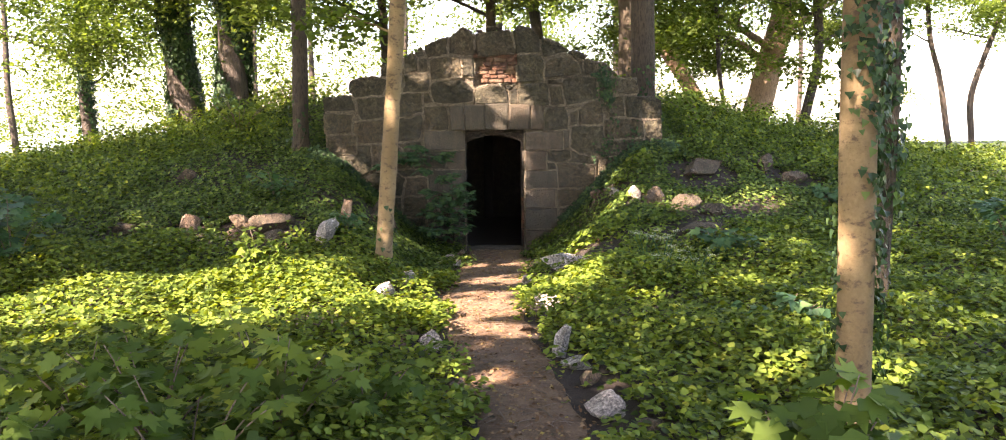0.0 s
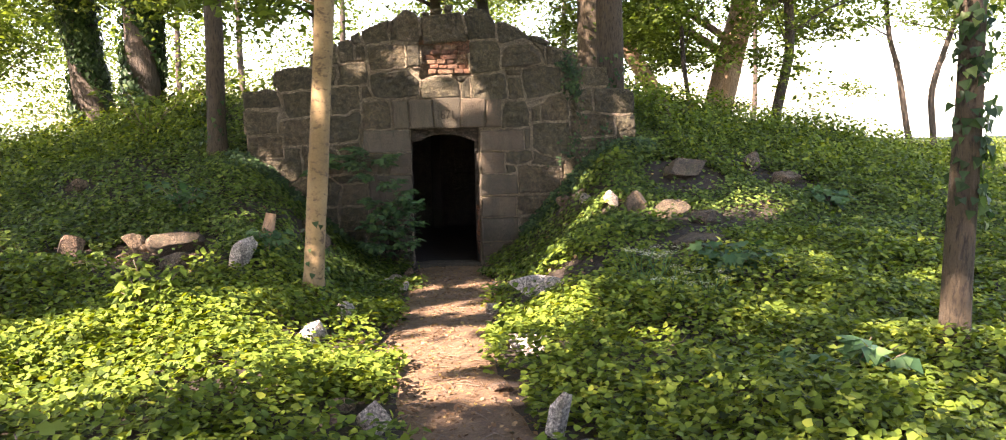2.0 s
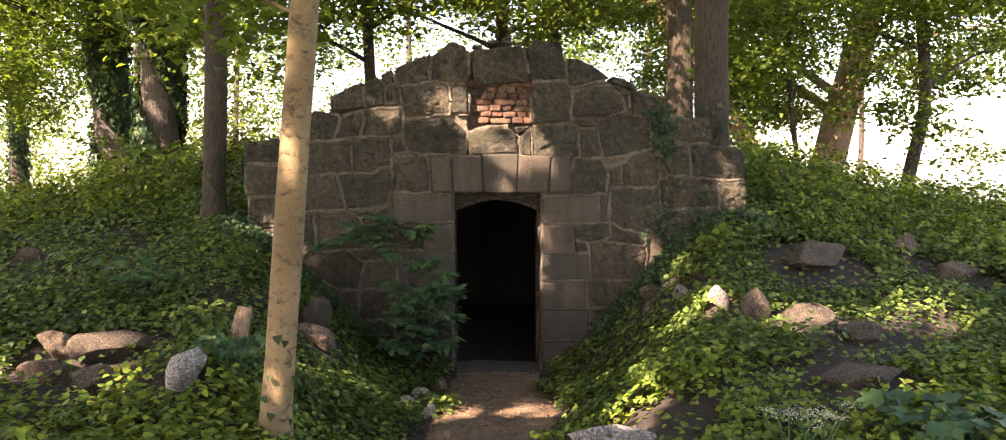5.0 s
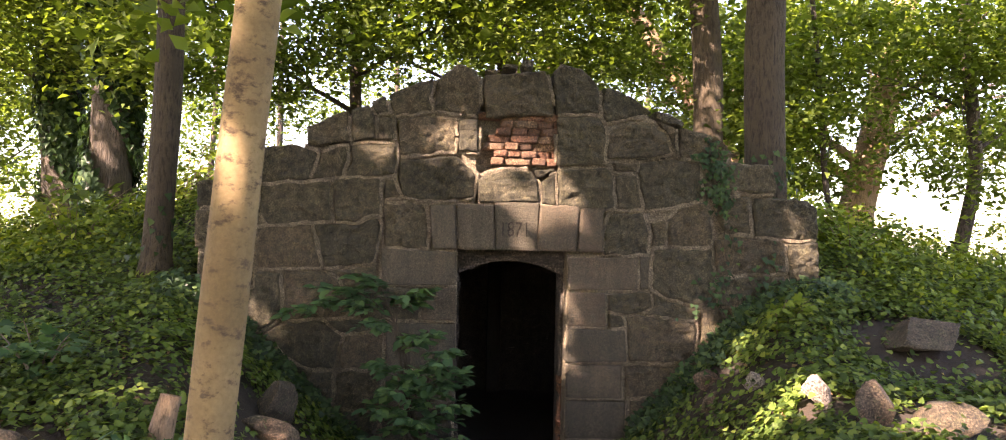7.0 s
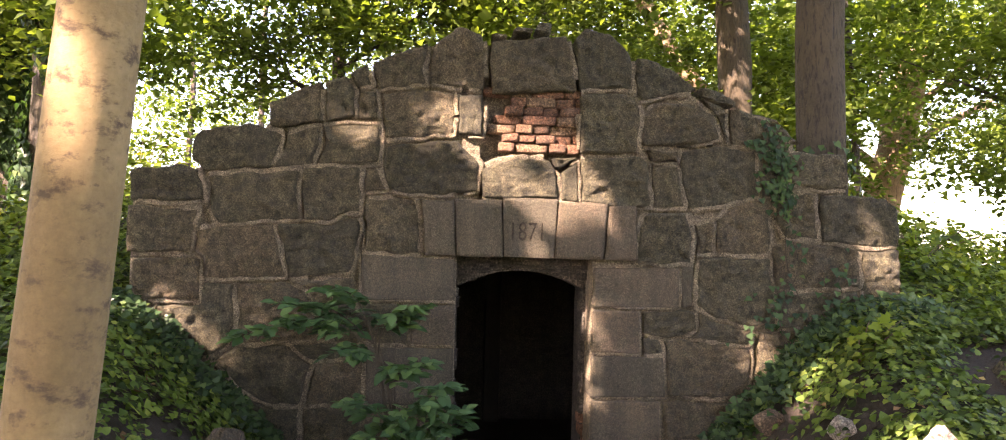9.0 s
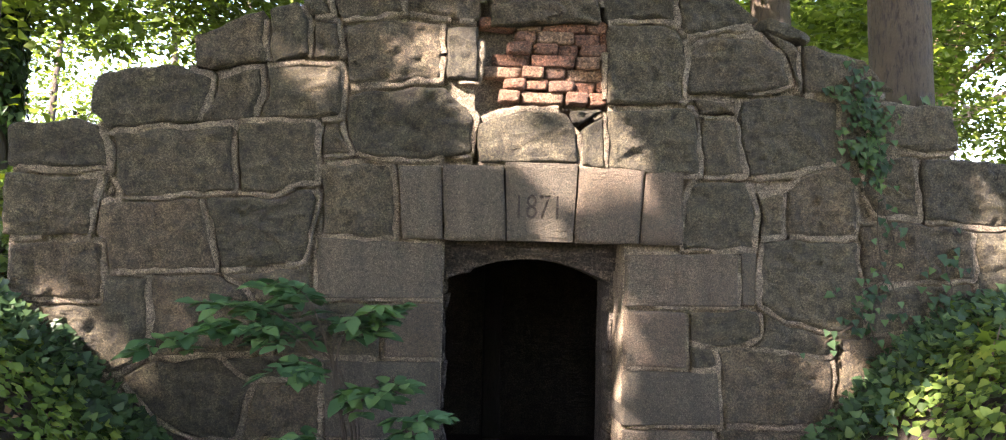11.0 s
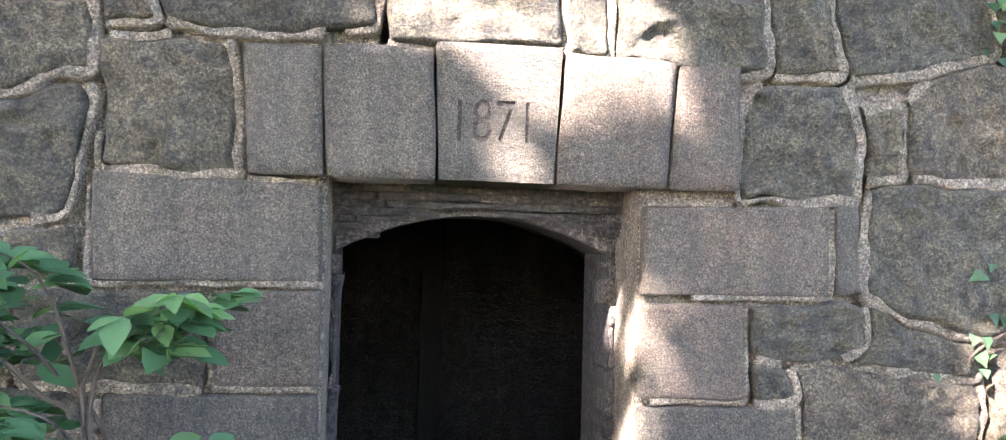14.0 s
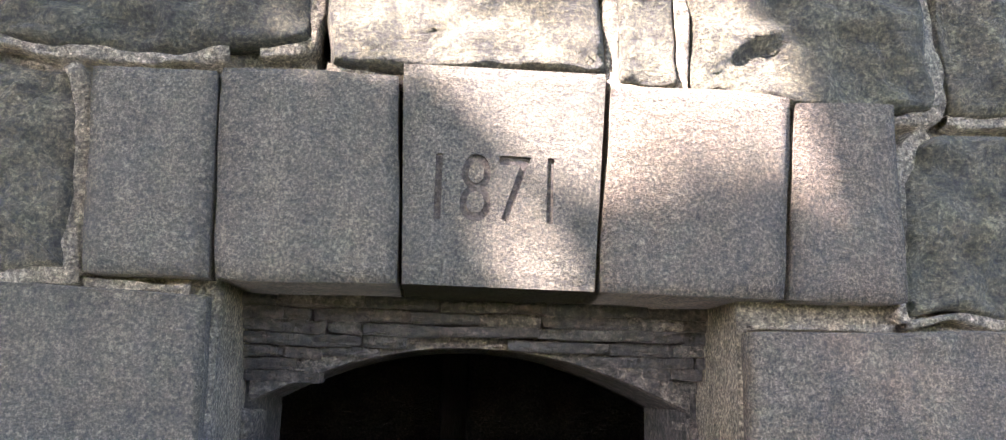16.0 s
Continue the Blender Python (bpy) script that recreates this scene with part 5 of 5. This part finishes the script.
# ---- ground cover ----
def bare(x, y):
    """How bare the soil lies: the path, a side trail over the right bank, a worn patch on the mound."""
    d = np.abs(x - path_middle(np.minimum(y, 0))) - path_half(np.minimum(y, 0)) * (1.0 + 0.25 * np.sin(y * 3.1 + np.sign(x) * 2) + 0.15 * np.sin(y * 7.7 + x))
    b = np.where((y < 0.1) & (d < 0.02), 1.0, np.where(y < 0.1, np.exp(-np.maximum(d, 0) / 0.10) * 0.6, 0.0))
    trail = np.abs((y + 3.9) - 0.72 * (x - 0.8) * 0.9) / 1.2
    b = np.maximum(b, np.where((x > 0.5) & (x < 3.6) & (y < -1.0), np.exp(-(trail / 0.16) ** 2) * 0.85, 0))
    b = np.maximum(b, np.exp(-(((x + 3.7) / 0.45) ** 2 + ((y + 0.5) / 0.8) ** 2)) * 0.55)
    b = np.maximum(b, np.where((np.abs(x) < 0.5) & (y > -0.8), 0.95, 0))
    for cx, cy, r in CLEAR:
        b = np.maximum(b, np.where(np.hypot(x - cx, y + 0.08 - cy) < r, 0.93, 0))
    b = np.maximum(b, np.where((np.abs(x) < 2.4) & (y > 0.4) & (y < 5.1), 1.0, 0))
    return np.maximum(b, np.where((np.abs(x) < 2.62) & (y > -0.06) & (y < 0.65), 1.0, 0))


def scatter(n, x0, x1, y0, y1, thick):
    x, y = rng.uniform(x0, x1, n), rng.uniform(y0, y1, n)
    dens = np.clip(0.75 + 0.4 * np.sin(x * 1.9 + y * 0.6) * np.sin(y * 1.7 - x * 0.4) + 0.3 * np.sin(x * 5.3 + 1) * np.sin(y * 4.7), 0.25, 1.0)
    ok = rng.random(n) < dens * (1 - bare(x, y))
    x, y = x[ok], y[ok]
    swell = 0.5 + 0.5 * np.sin(x * 2.7 + 1.3) * np.sin(y * 2.9 + x)
    z = height(x, y) + 0.015 + thick * rng.random(len(x)) * (0.45 + 0.9 * swell)
    e = 0.05
    nx, ny = -(height(x + e, y) - height(x - e, y)) / (2 * e), -(height(x, y + e) - height(x, y - e)) / (2 * e)
    return np.stack([x, y, z], 1), np.stack([nx, ny, np.ones_like(nx)], 1)


p, u = scatter(400000, -6.5, 6.5, -13.2, -3.2, 0.19)
tagged(leaves("ivy_groundcover", p, u, 0.043, SMALL_IVY, SMALL_IVY_F, ground_leaf, tilt=0.34), "dense low ivy carpet on the woodland floor", "ivy", kind="stuff")
p, u = scatter(240000, -7.5, 7.5, -3.2, 3.0, 0.14)
tagged(leaves("ivy_groundcover", p, u, 0.043, SMALL_IVY, SMALL_IVY_F, ivy_leaf, tilt=0.34), "dark ivy carpet over the mound's banks", "ivy", kind="stuff")
p, u = scatter(120000, -22, 24, -4, 20, 0.40)
p = p[(np.abs(p[:, 0]) > 7.3) | (p[:, 1] > 2.9)]
tagged(leaves("wild_undergrowth", p, np.tile((0, 0, 1.0), (len(p), 1)), 0.085, BLADE * (1.3, 1, 1), BLADE_F, ground_leaf, tilt=0.5), "knee-high green undergrowth on the mound", "undergrowth", kind="stuff")

# the carpet goes on at the sides and behind
p, u = scatter(70000, -13, 13, -19, 0.5, 0.16)
edge_x = 6.5 + 0.5 * np.sin(p[:, 1] * 1.3)
p, u = p[(np.abs(p[:, 0]) > edge_x) | (p[:, 1] < -12.9)], u[(np.abs(p[:, 0]) > edge_x) | (p[:, 1] < -12.9)]
tagged(leaves("ivy_groundcover", p, u, 0.085, SMALL_IVY, SMALL_IVY_F, ground_leaf, tilt=0.45), "ivy carpet spreading under the trees", "ivy", kind="stuff")
# taller growth along the crests
for x0, x1, y0, y1, n in ((3.0, 8.5, -1.0, 4.5, 26000), (-9.0, -3.4, 0.4, 5.0, 26000), (-9.0, -5.0, -5.0, 0.5, 11000), (5.0, 9.0, -6.0, -1.0, 9000)):
    p, u = scatter(n, x0, x1, y0, y1, 0.42)
    tagged(leaves("wild_undergrowth", p, u, 0.058, BLADE * (1.5, 1, 1), BLADE_F, ground_leaf, tilt=0.45), "light green nettles and seedlings on the crest", "undergrowth", kind="stuff")


# ---- shrubs and seedlings ----
def shrub(x, y, stems, label, mat, shape=MAPLE, shape_faces=MAPLE_F, leaf=0.12, per=9, reach=0.35, tall=0.5, fan=0, seed=1, name="seedling", low=0.15, group=""):
    """A small woody plant: thin curving stems, leaves in tufts towards their ends; fan: leaflets spread like fingers."""
    z = float(height(x, y)) - 0.02
    t = thing(name, (x, y, z), label, "shrub" if name != "seedling" else "seedling", group)
    r = random.Random(seed)
    P, U, H = [], [], []
    for i in range(stems):
        g = r.uniform(0, 6.283)
        top = Vector((math.cos(g) * reach * r.uniform(0.3, 1), math.sin(g) * reach * r.uniform(0.3, 1), tall * r.uniform(0.6, 1.1)))
        pts = [Vector((0, 0, 0)).lerp(top, k / 7) + Vector((0, 0, 0.12 * tall * math.sin(k / 7 * 3.14))) for k in range(8)]
        vs, fs = tube(pts, [0.008 - 0.0008 * k for k in range(8)], 5)
        finish("stem", [tuple(v) for v in vs], fs, twig_mat, t, smooth=True)
        for _ in range(per):
            u = low + (1 - low) * r.random() ** 0.7
            k = min(6, int(u * 7))
            c = pts[k].lerp(pts[k + 1], u * 7 - k)
            d = Vector((r.uniform(-1, 1), r.uniform(-1, 1), r.uniform(-0.1, 0.35)))
            q = c + d.normalized() * leaf * 0.7
            for f in range(max(1, fan)):
                a = math.atan2(d.y, d.x) + ((f - (fan - 1) / 2) * 0.62 if fan else 0)
                P.append((x + q.x, y + q.y, z + q.z))
                U.append((d.x * 0.3, d.y * 0.3 - 0.15, 1.0))
                H.append((math.cos(a), math.sin(a), -0.15))
    leaves("foliage", np.array(P), np.array(U), leaf, shape, shape_faces, mat, t, "green leaves on thin stems", tilt=0.28, heading=np.array(H))
    return t


WIDE = BLADE * (1.25, 1, 1)
# the spreading bush beside the doorway: long arching shoots carrying compound leaves
LEAFLET = np.array([(0, 0, 0.0), (-0.20, 0.18, 0.03), (-0.31, 0.45, 0.04), (-0.18, 0.78, 0.0), (0, 1.0, -0.06), (0.18, 0.78, 0.0), (0.31, 0.45, 0.04), (0.20, 0.18, 0.03), (0, 0.45, -0.03)])
LEAFLET_F = [(8, i, (i + 1) % 8) for i in range(8)]
bx, by = -0.70, -0.36
bz = float(height(bx, by)) - 0.02
bush = thing("shrub", (bx, by, bz), "spreading green shrub with compound leaves beside the doorway", "shrub")
P, U, H = [], [], []
rr = random.Random(5)


def shoot(way, first, every, size):
    """A shoot through the points (x, y, z), with compound leaves from the share `first` of its length on."""
    knots = [Vector((bx, by, bz))] + [Vector(p) for p in way]
    line = []
    for i in range(len(knots) - 1):
        a, b = knots[i], knots[i + 1]
        before, after = knots[max(i - 1, 0)], knots[min(i + 2, len(knots) - 1)]
        for k in range(6):
            t = k / 6
            line.append(0.5 * (2 * a + (b - before) * t + (2 * before - 5 * a + 4 * b - after) * t * t + (3 * a - before - 3 * b + after) * t ** 3))
    line.append(knots[-1])
    n = len(line)
    vs, fs = tube([p - Vector((bx, by, bz)) for p in line], [0.0075 * (1 - 0.7 * i / n) for i in range(n)], 6)
    finish("stem", [tuple(v) for v in vs], fs, bark_grey, bush, smooth=True)
    length = sum((q - p).length for p, q in zip(line, line[1:]))
    steps = int(length * (1 - first) / every)
    for k in range(steps + 1):
        u = (first + (1 - first) * k / max(1, steps)) * (n - 1)
        i = min(n - 2, int(u))
        c = line[i].lerp(line[i + 1], u - i)
        ahead = (line[i + 1] - line[i]).normalized()
        for side in ((1, -1) if k < steps else (0.15,)):
            g = math.atan2(ahead.y, ahead.x) + side * rr.uniform(0.5, 1.7)
            droop = rr.uniform(-0.45, 0.15)
            d = Vector((math.cos(g), math.sin(g), droop)).normalized()
            grow = size * rr.uniform(0.75, 1.2)
            for along, turn, scale in ((0.8, 1.1, 0.8), (0.8, -1.1, 0.8), (1.35, 0.75, 0.95), (1.35, -0.75, 0.95), (1.6, 0.0, 1.1)):
                q = c + d * along * grow * 0.75
                P.append((q.x, min(q.y, -0.05), q.z))
                U.append((0.0, -0.15, 1.0))
                H.append((math.cos(g + turn) * scale, math.sin(g + turn) * scale, droop - 0.15))


for way, first in (
        (((-0.86, -0.44, 1.16), (-1.02, -0.45, 1.38), (-1.18, -0.42, 1.48), (-1.40, -0.42, 1.48), (-1.66, -0.42, 1.40)), 0.46),
        (((-0.84, -0.42, 1.14), (-1.00, -0.38, 1.40), (-1.20, -0.36, 1.55), (-1.40, -0.36, 1.58)), 0.58),
        (((-0.88, -0.42, 1.12), (-0.98, -0.38, 1.46), (-1.06, -0.36, 1.62), (-1.16, -0.36, 1.68)), 0.66),
        (((-0.90, -0.45, 1.24), (-0.84, -0.38, 1.50), (-0.72, -0.36, 1.58)), 0.66),
        (((-0.90, -0.45, 1.20), (-0.92, -0.40, 1.44), (-0.84, -0.38, 1.55)), 0.70),
        (((-0.88, -0.46, 1.10), (-0.95, -0.48, 1.30), (-1.06, -0.52, 1.36)), 0.66),
        (((-0.80, -0.45, 1.00), (-0.78, -0.48, 1.20), (-0.72, -0.52, 1.27)), 0.58),
        (((-0.66, -0.46, 0.85), (-0.60, -0.52, 1.08), (-0.55, -0.57, 1.16)), 0.52),
        (((-0.64, -0.48, 0.75), (-0.54, -0.58, 0.94), (-0.49, -0.62, 1.00)), 0.46),
        (((-0.82, -0.48, 0.80), (-0.90, -0.54, 1.00), (-0.98, -0.60, 1.07)), 0.48),
        (((-0.74, -0.52, 0.76), (-0.74, -0.60, 0.96), (-0.70, -0.68, 1.05)), 0.46),
        (((-0.70, -0.50, 0.68), (-0.62, -0.62, 0.86), (-0.58, -0.70, 0.92)), 0.42),
        (((-0.80, -0.52, 0.66), (-0.84, -0.64, 0.84), (-0.86, -0.72, 0.90)), 0.42),
        (((-0.62, -0.52, 0.55), (-0.52, -0.64, 0.72), (-0.47, -0.68, 0.78)), 0.36),
        (((-0.82, -0.52, 0.55), (-0.92, -0.62, 0.72), (-1.02, -0.68, 0.76)), 0.36),
        (((-0.72, -0.56, 0.50), (-0.74, -0.70, 0.66), (-0.72, -0.80, 0.70)), 0.30),
        (((-0.64, -0.60, 0.40), (-0.58, -0.76, 0.52), (-0.54, -0.84, 0.54)), 0.30),
        (((-0.84, -0.58, 0.40), (-0.94, -0.72, 0.52), (-1.00, -0.80, 0.52)), 0.30)):
    shoot(way, first, 0.075, 0.11)
leaves("foliage", np.array(P), np.array(U), 0.088, LEAFLET, LEAFLET_F, shrub_leaf, bush, "blue-green compound leaves", tilt=0.24, heading=np.array(H))

young = "seedlings in the ivy"
for i, (sx, sy, stems, tall, reach, leaf) in enumerate(((-1.45, -8.95, 11, 0.62, 0.42, 0.12), (-2.05, -8.85, 11, 0.60, 0.45, 0.12), (-1.05, -8.75, 8, 0.42, 0.32, 0.10), (-2.5, -8.6, 9, 0.5, 0.4, 0.11), (-1.7, -9.5, 10, 0.55, 0.45, 0.12), (-2.5, -9.6, 8, 0.5, 0.4, 0.12), (-1.2, -8.1, 6, 0.30, 0.3, 0.09), (-1.75, -8.05, 6, 0.32, 0.3, 0.09))):
    shrub(sx, sy, stems, "young maple seedlings with lobed green leaves", broad_leaf if i % 3 else ground_leaf, leaf=leaf * 0.75, per=17, reach=reach, tall=tall, seed=10 + i, group=young)
shrub(0.60, -10.15, 9, "lobed-leaved sapling in front of the ivy-clad tree", broad_leaf, leaf=0.115, per=13, reach=0.27, tall=0.78, seed=31, name="sapling", low=0.3)
shrub(-2.38, -5.07, 6, "bright yellow-green seedling standing in the sun", ground_leaf, WIDE, BLADE_F, leaf=0.075, per=14, reach=0.22, tall=0.50, fan=3, seed=33)
shrub(-1.85, -3.0, 8, "dark leafy bush on the tumbled bank", shrub_leaf, leaf=0.08, per=12, reach=0.26, tall=0.32, seed=34, name="bush")
shrub(-2.95, -1.65, 8, "leafy bush on the mound's flank", shrub_leaf, leaf=0.085, per=12, reach=0.35, tall=0.40, seed=35, name="bush")
shrub(-5.0, -4.3, 12, "dense dark green bush at the wood's edge", shrub_leaf, leaf=0.12, per=16, reach=0.7, tall=0.75, seed=36, name="bush")
shrub(-5.8, -3.6, 12, "dense dark green bush at the wood's edge", shrub_leaf, leaf=0.12, per=16, reach=0.7, tall=0.8, seed=37, name="bush")
shrub(4.9, -4.9, 12, "dense dark green bush on the ivy slope", shrub_leaf, leaf=0.11, per=16, reach=0.5, tall=0.85, seed=38, name="bush")
shrub(2.05, -4.45, 10, "low dark bush on the ivy slope", shrub_leaf, leaf=0.11, per=12, reach=0.45, tall=0.28, seed=39, name="bush")
shrub(1.75, -7.0, 6, "small pinnate seedling in the ivy", shrub_leaf, WIDE, BLADE_F, leaf=0.10, per=8, reach=0.28, tall=0.32, fan=3, seed=40)
shrub(4.4, -1.9, 6, "small dark bush on the crest", shrub_leaf, leaf=0.10, per=10, reach=0.25, tall=0.28, seed=41, name="bush")
shrub(2.0, -0.55, 6, "low leafy growth at the wall's foot", ground_leaf, leaf=0.08, per=10, reach=0.35, tall=0.3, seed=42, name="bush")
shrub(-4.2, 1.6, 12, "light green elder bush on the crest", ground_leaf, WIDE, BLADE_F, leaf=0.12, per=14, reach=0.8, tall=0.8, seed=43, name="bush")
shrub(-3.6, 3.0, 12, "light green elder bush on the crest", ground_leaf, WIDE, BLADE_F, leaf=0.12, per=14, reach=0.8, tall=0.9, seed=44, name="bush")
shrub(3.6, 1.6, 12, "light green elder bush behind the wall", ground_leaf, WIDE, BLADE_F, leaf=0.11, per=14, reach=0.7, tall=0.6, seed=45, name="bush")

# cow parsley in flower
for i, (px_, py_, tall) in enumerate(((1.25, -4.75, 0.42), (1.45, -4.6, 0.36), (1.35, -5.15, 0.34), (1.6, -5.3, 0.36))):
    z = float(height(px_, py_))
    t = thing("cow_parsley", (px_, py_, z), "cow parsley with lacy white flower heads", "flower", "cow parsley on the slope")
    for k in range(5):
        g = k * 1.3 + i
        tip = Vector((math.cos(g) * 0.13, math.sin(g) * 0.13, tall * (0.8 + 0.06 * k)))
        vs, fs = tube([Vector((0, 0, 0)).lerp(tip, s / 4) + Vector((0, 0, 0.03 * math.sin(s))) for s in range(5)], [0.004] * 5, 5)
        finish("stem", [tuple(v) for v in vs], fs, shrub_leaf, t, smooth=True)
        head = np.array((px_, py_, z)) + np.array(tip) + rng.normal(0, 1, (60, 3)) * (0.032, 0.032, 0.010)
        leaves("flower_head", head, np.tile((0, -0.2, 1.0), (60, 1)), 0.008, BLADE * (1.6, 1, 1), BLADE_F, flower, t, "lacy white umbel", tilt=0.4)["kind"] = "stuff"

# ivy creeping over the wall's right half
vine = thing("wall_ivy", (1.75, -0.02, 1.2), "ivy runner with dark leaves climbing the granite wall", "ivy")
runs = ((1.95, 1.15, 1.66, 2.60, 0.06, 30), (1.72, 1.2, 1.80, 2.1, 0.10, 30), (1.95, 1.2, 2.15, 1.90, 0.16, 70), (1.74, 2.30, 1.62, 2.78, 0.12, 210), (1.50, 1.4, 1.75, 1.75, 0.12, 36))
pos = []
for k, (xa, za, xb, zb, w, n) in enumerate(runs):
    pts = []
    for s in range(15):
        u = s / 14
        pts.append(Vector((xa + (xb - xa) * u + 0.05 * math.sin(u * 9 + k) - 1.75, -0.03, za + (zb - za) * u - 1.2)))
    vs, fs = tube(pts, [0.005 - 0.0002 * s for s in range(15)], 5)
    finish("stem", [tuple(v) for v in vs], fs, bark_grey, vine, smooth=True)
    u = rng.random(n)
    q = np.stack([xa + (xb - xa) * u + 0.05 * np.sin(u * 9 + k), np.full(n, -0.045), za + (zb - za) * u], 1) + rng.normal(0, 1, (n, 3)) * (w * 0.5, 0.012, w * 0.5)
    q[:, 1] = np.minimum(q[:, 1], -0.035)
    pos.append(q)
pos = np.concatenate(pos)
leaves("foliage", pos, np.tile((0, -1.0, 0.5), (len(pos), 1)), 0.042, IVY, IVY_F, bank_ivy_leaf, vine, "dark ivy leaves", tilt=0.25, heading=np.tile((0, 0, -1.0), (len(pos), 1)))

# ivy heaped against the wall's foot on both banks
for side, n in ((-1, 3200), (1, 3200)):
    x = np.sort(rng.uniform(0.95, 2.75, n)) * side
    y = -np.abs(rng.normal(0, 0.16, n)) - 0.05
    z = height(x, y) + rng.random(n) ** 1.6 * 0.2
    tagged(leaves("ivy_bank", np.stack([x, y, z], 1), np.tile((0, -0.7, 0.8), (n, 1)), 0.05, IVY, IVY_F, bank_ivy_leaf, tilt=0.35), "dark ivy heaped against the wall's foot", "ivy", kind="stuff")

# ---- litter ----
n = 5200
y = rng.uniform(-13, -0.1, n)
x = path_middle(y) + rng.normal(0, 0.55, n) * (path_half(y) + 0.05)
z = height(x, y) + 0.022
tagged(leaves("leaf_litter", np.stack([x, y, z], 1), np.tile((0, 0, 1.0), (n, 1)), 0.030, BLADE * (1.3, 1, 1), BLADE_F, dead_leaf, tilt=0.35), "dry brown leaf litter on the path", "litter", kind="stuff")
p, u = scatter(9000, -5.5, 5.5, -6.0, 2.0, 0.05)
tagged(leaves("leaf_litter", p, u, 0.04, BLADE * (1.3, 1, 1), BLADE_F, dead_leaf, tilt=0.4), "dry brown leaf litter among the ivy", "litter", kind="stuff")
tv, tf = [], []
for _ in range(420):
    yy = random.uniform(-12.5, -0.3)
    xx = float(path_middle(yy)) + random.gauss(0, 0.5) * float(path_half(yy))
    g, ln = random.uniform(0, 6.283), random.uniform(0.03, 0.16)
    a = Vector((xx, yy, float(height(xx, yy)) + 0.026))
    bx_, by_ = xx + math.cos(g) * ln, yy + math.sin(g) * ln
    b = Vector((bx_, by_, float(height(bx_, by_)) + 0.026))
    vs, fs = tube([a, a.lerp(b, 0.5) + Vector((0, 0, 0.004)), b], [0.0028, 0.0024, 0.0014], 4)
    o = len(tv)
    tv.extend(tuple(v) for v in vs)
    tf.extend(tuple(o + i for i in f) for f in fs)
tagged(finish("twig_litter", tv, tf, twig_mat), "fallen twigs scattered on the path", "litter", kind="stuff")
tv, tf = [], []
for _ in range(260):
    yy = random.uniform(-12.5, -0.3)
    xx = float(path_middle(yy)) + random.gauss(0, 0.6) * float(path_half(yy))
    r = random.uniform(0.005, 0.016)
    bm = bmesh.new()
    bmesh.ops.create_icosphere(bm, subdivisions=1, radius=r)
    o = len(tv)
    h = float(height(xx, yy)) + 0.018
    tv.extend((xx + v.co.x * random.uniform(0.8, 1.4), yy + v.co.y, h + v.co.z * 0.6) for v in bm.verts)
    bm.verts.index_update()
    tf.extend(tuple(o + v.index for v in f.verts) for f in bm.faces)
    bm.free()
tagged(finish("pebbles", tv, tf, fieldstone), "small pebbles on the trodden path", "pebbles", kind="stuff")
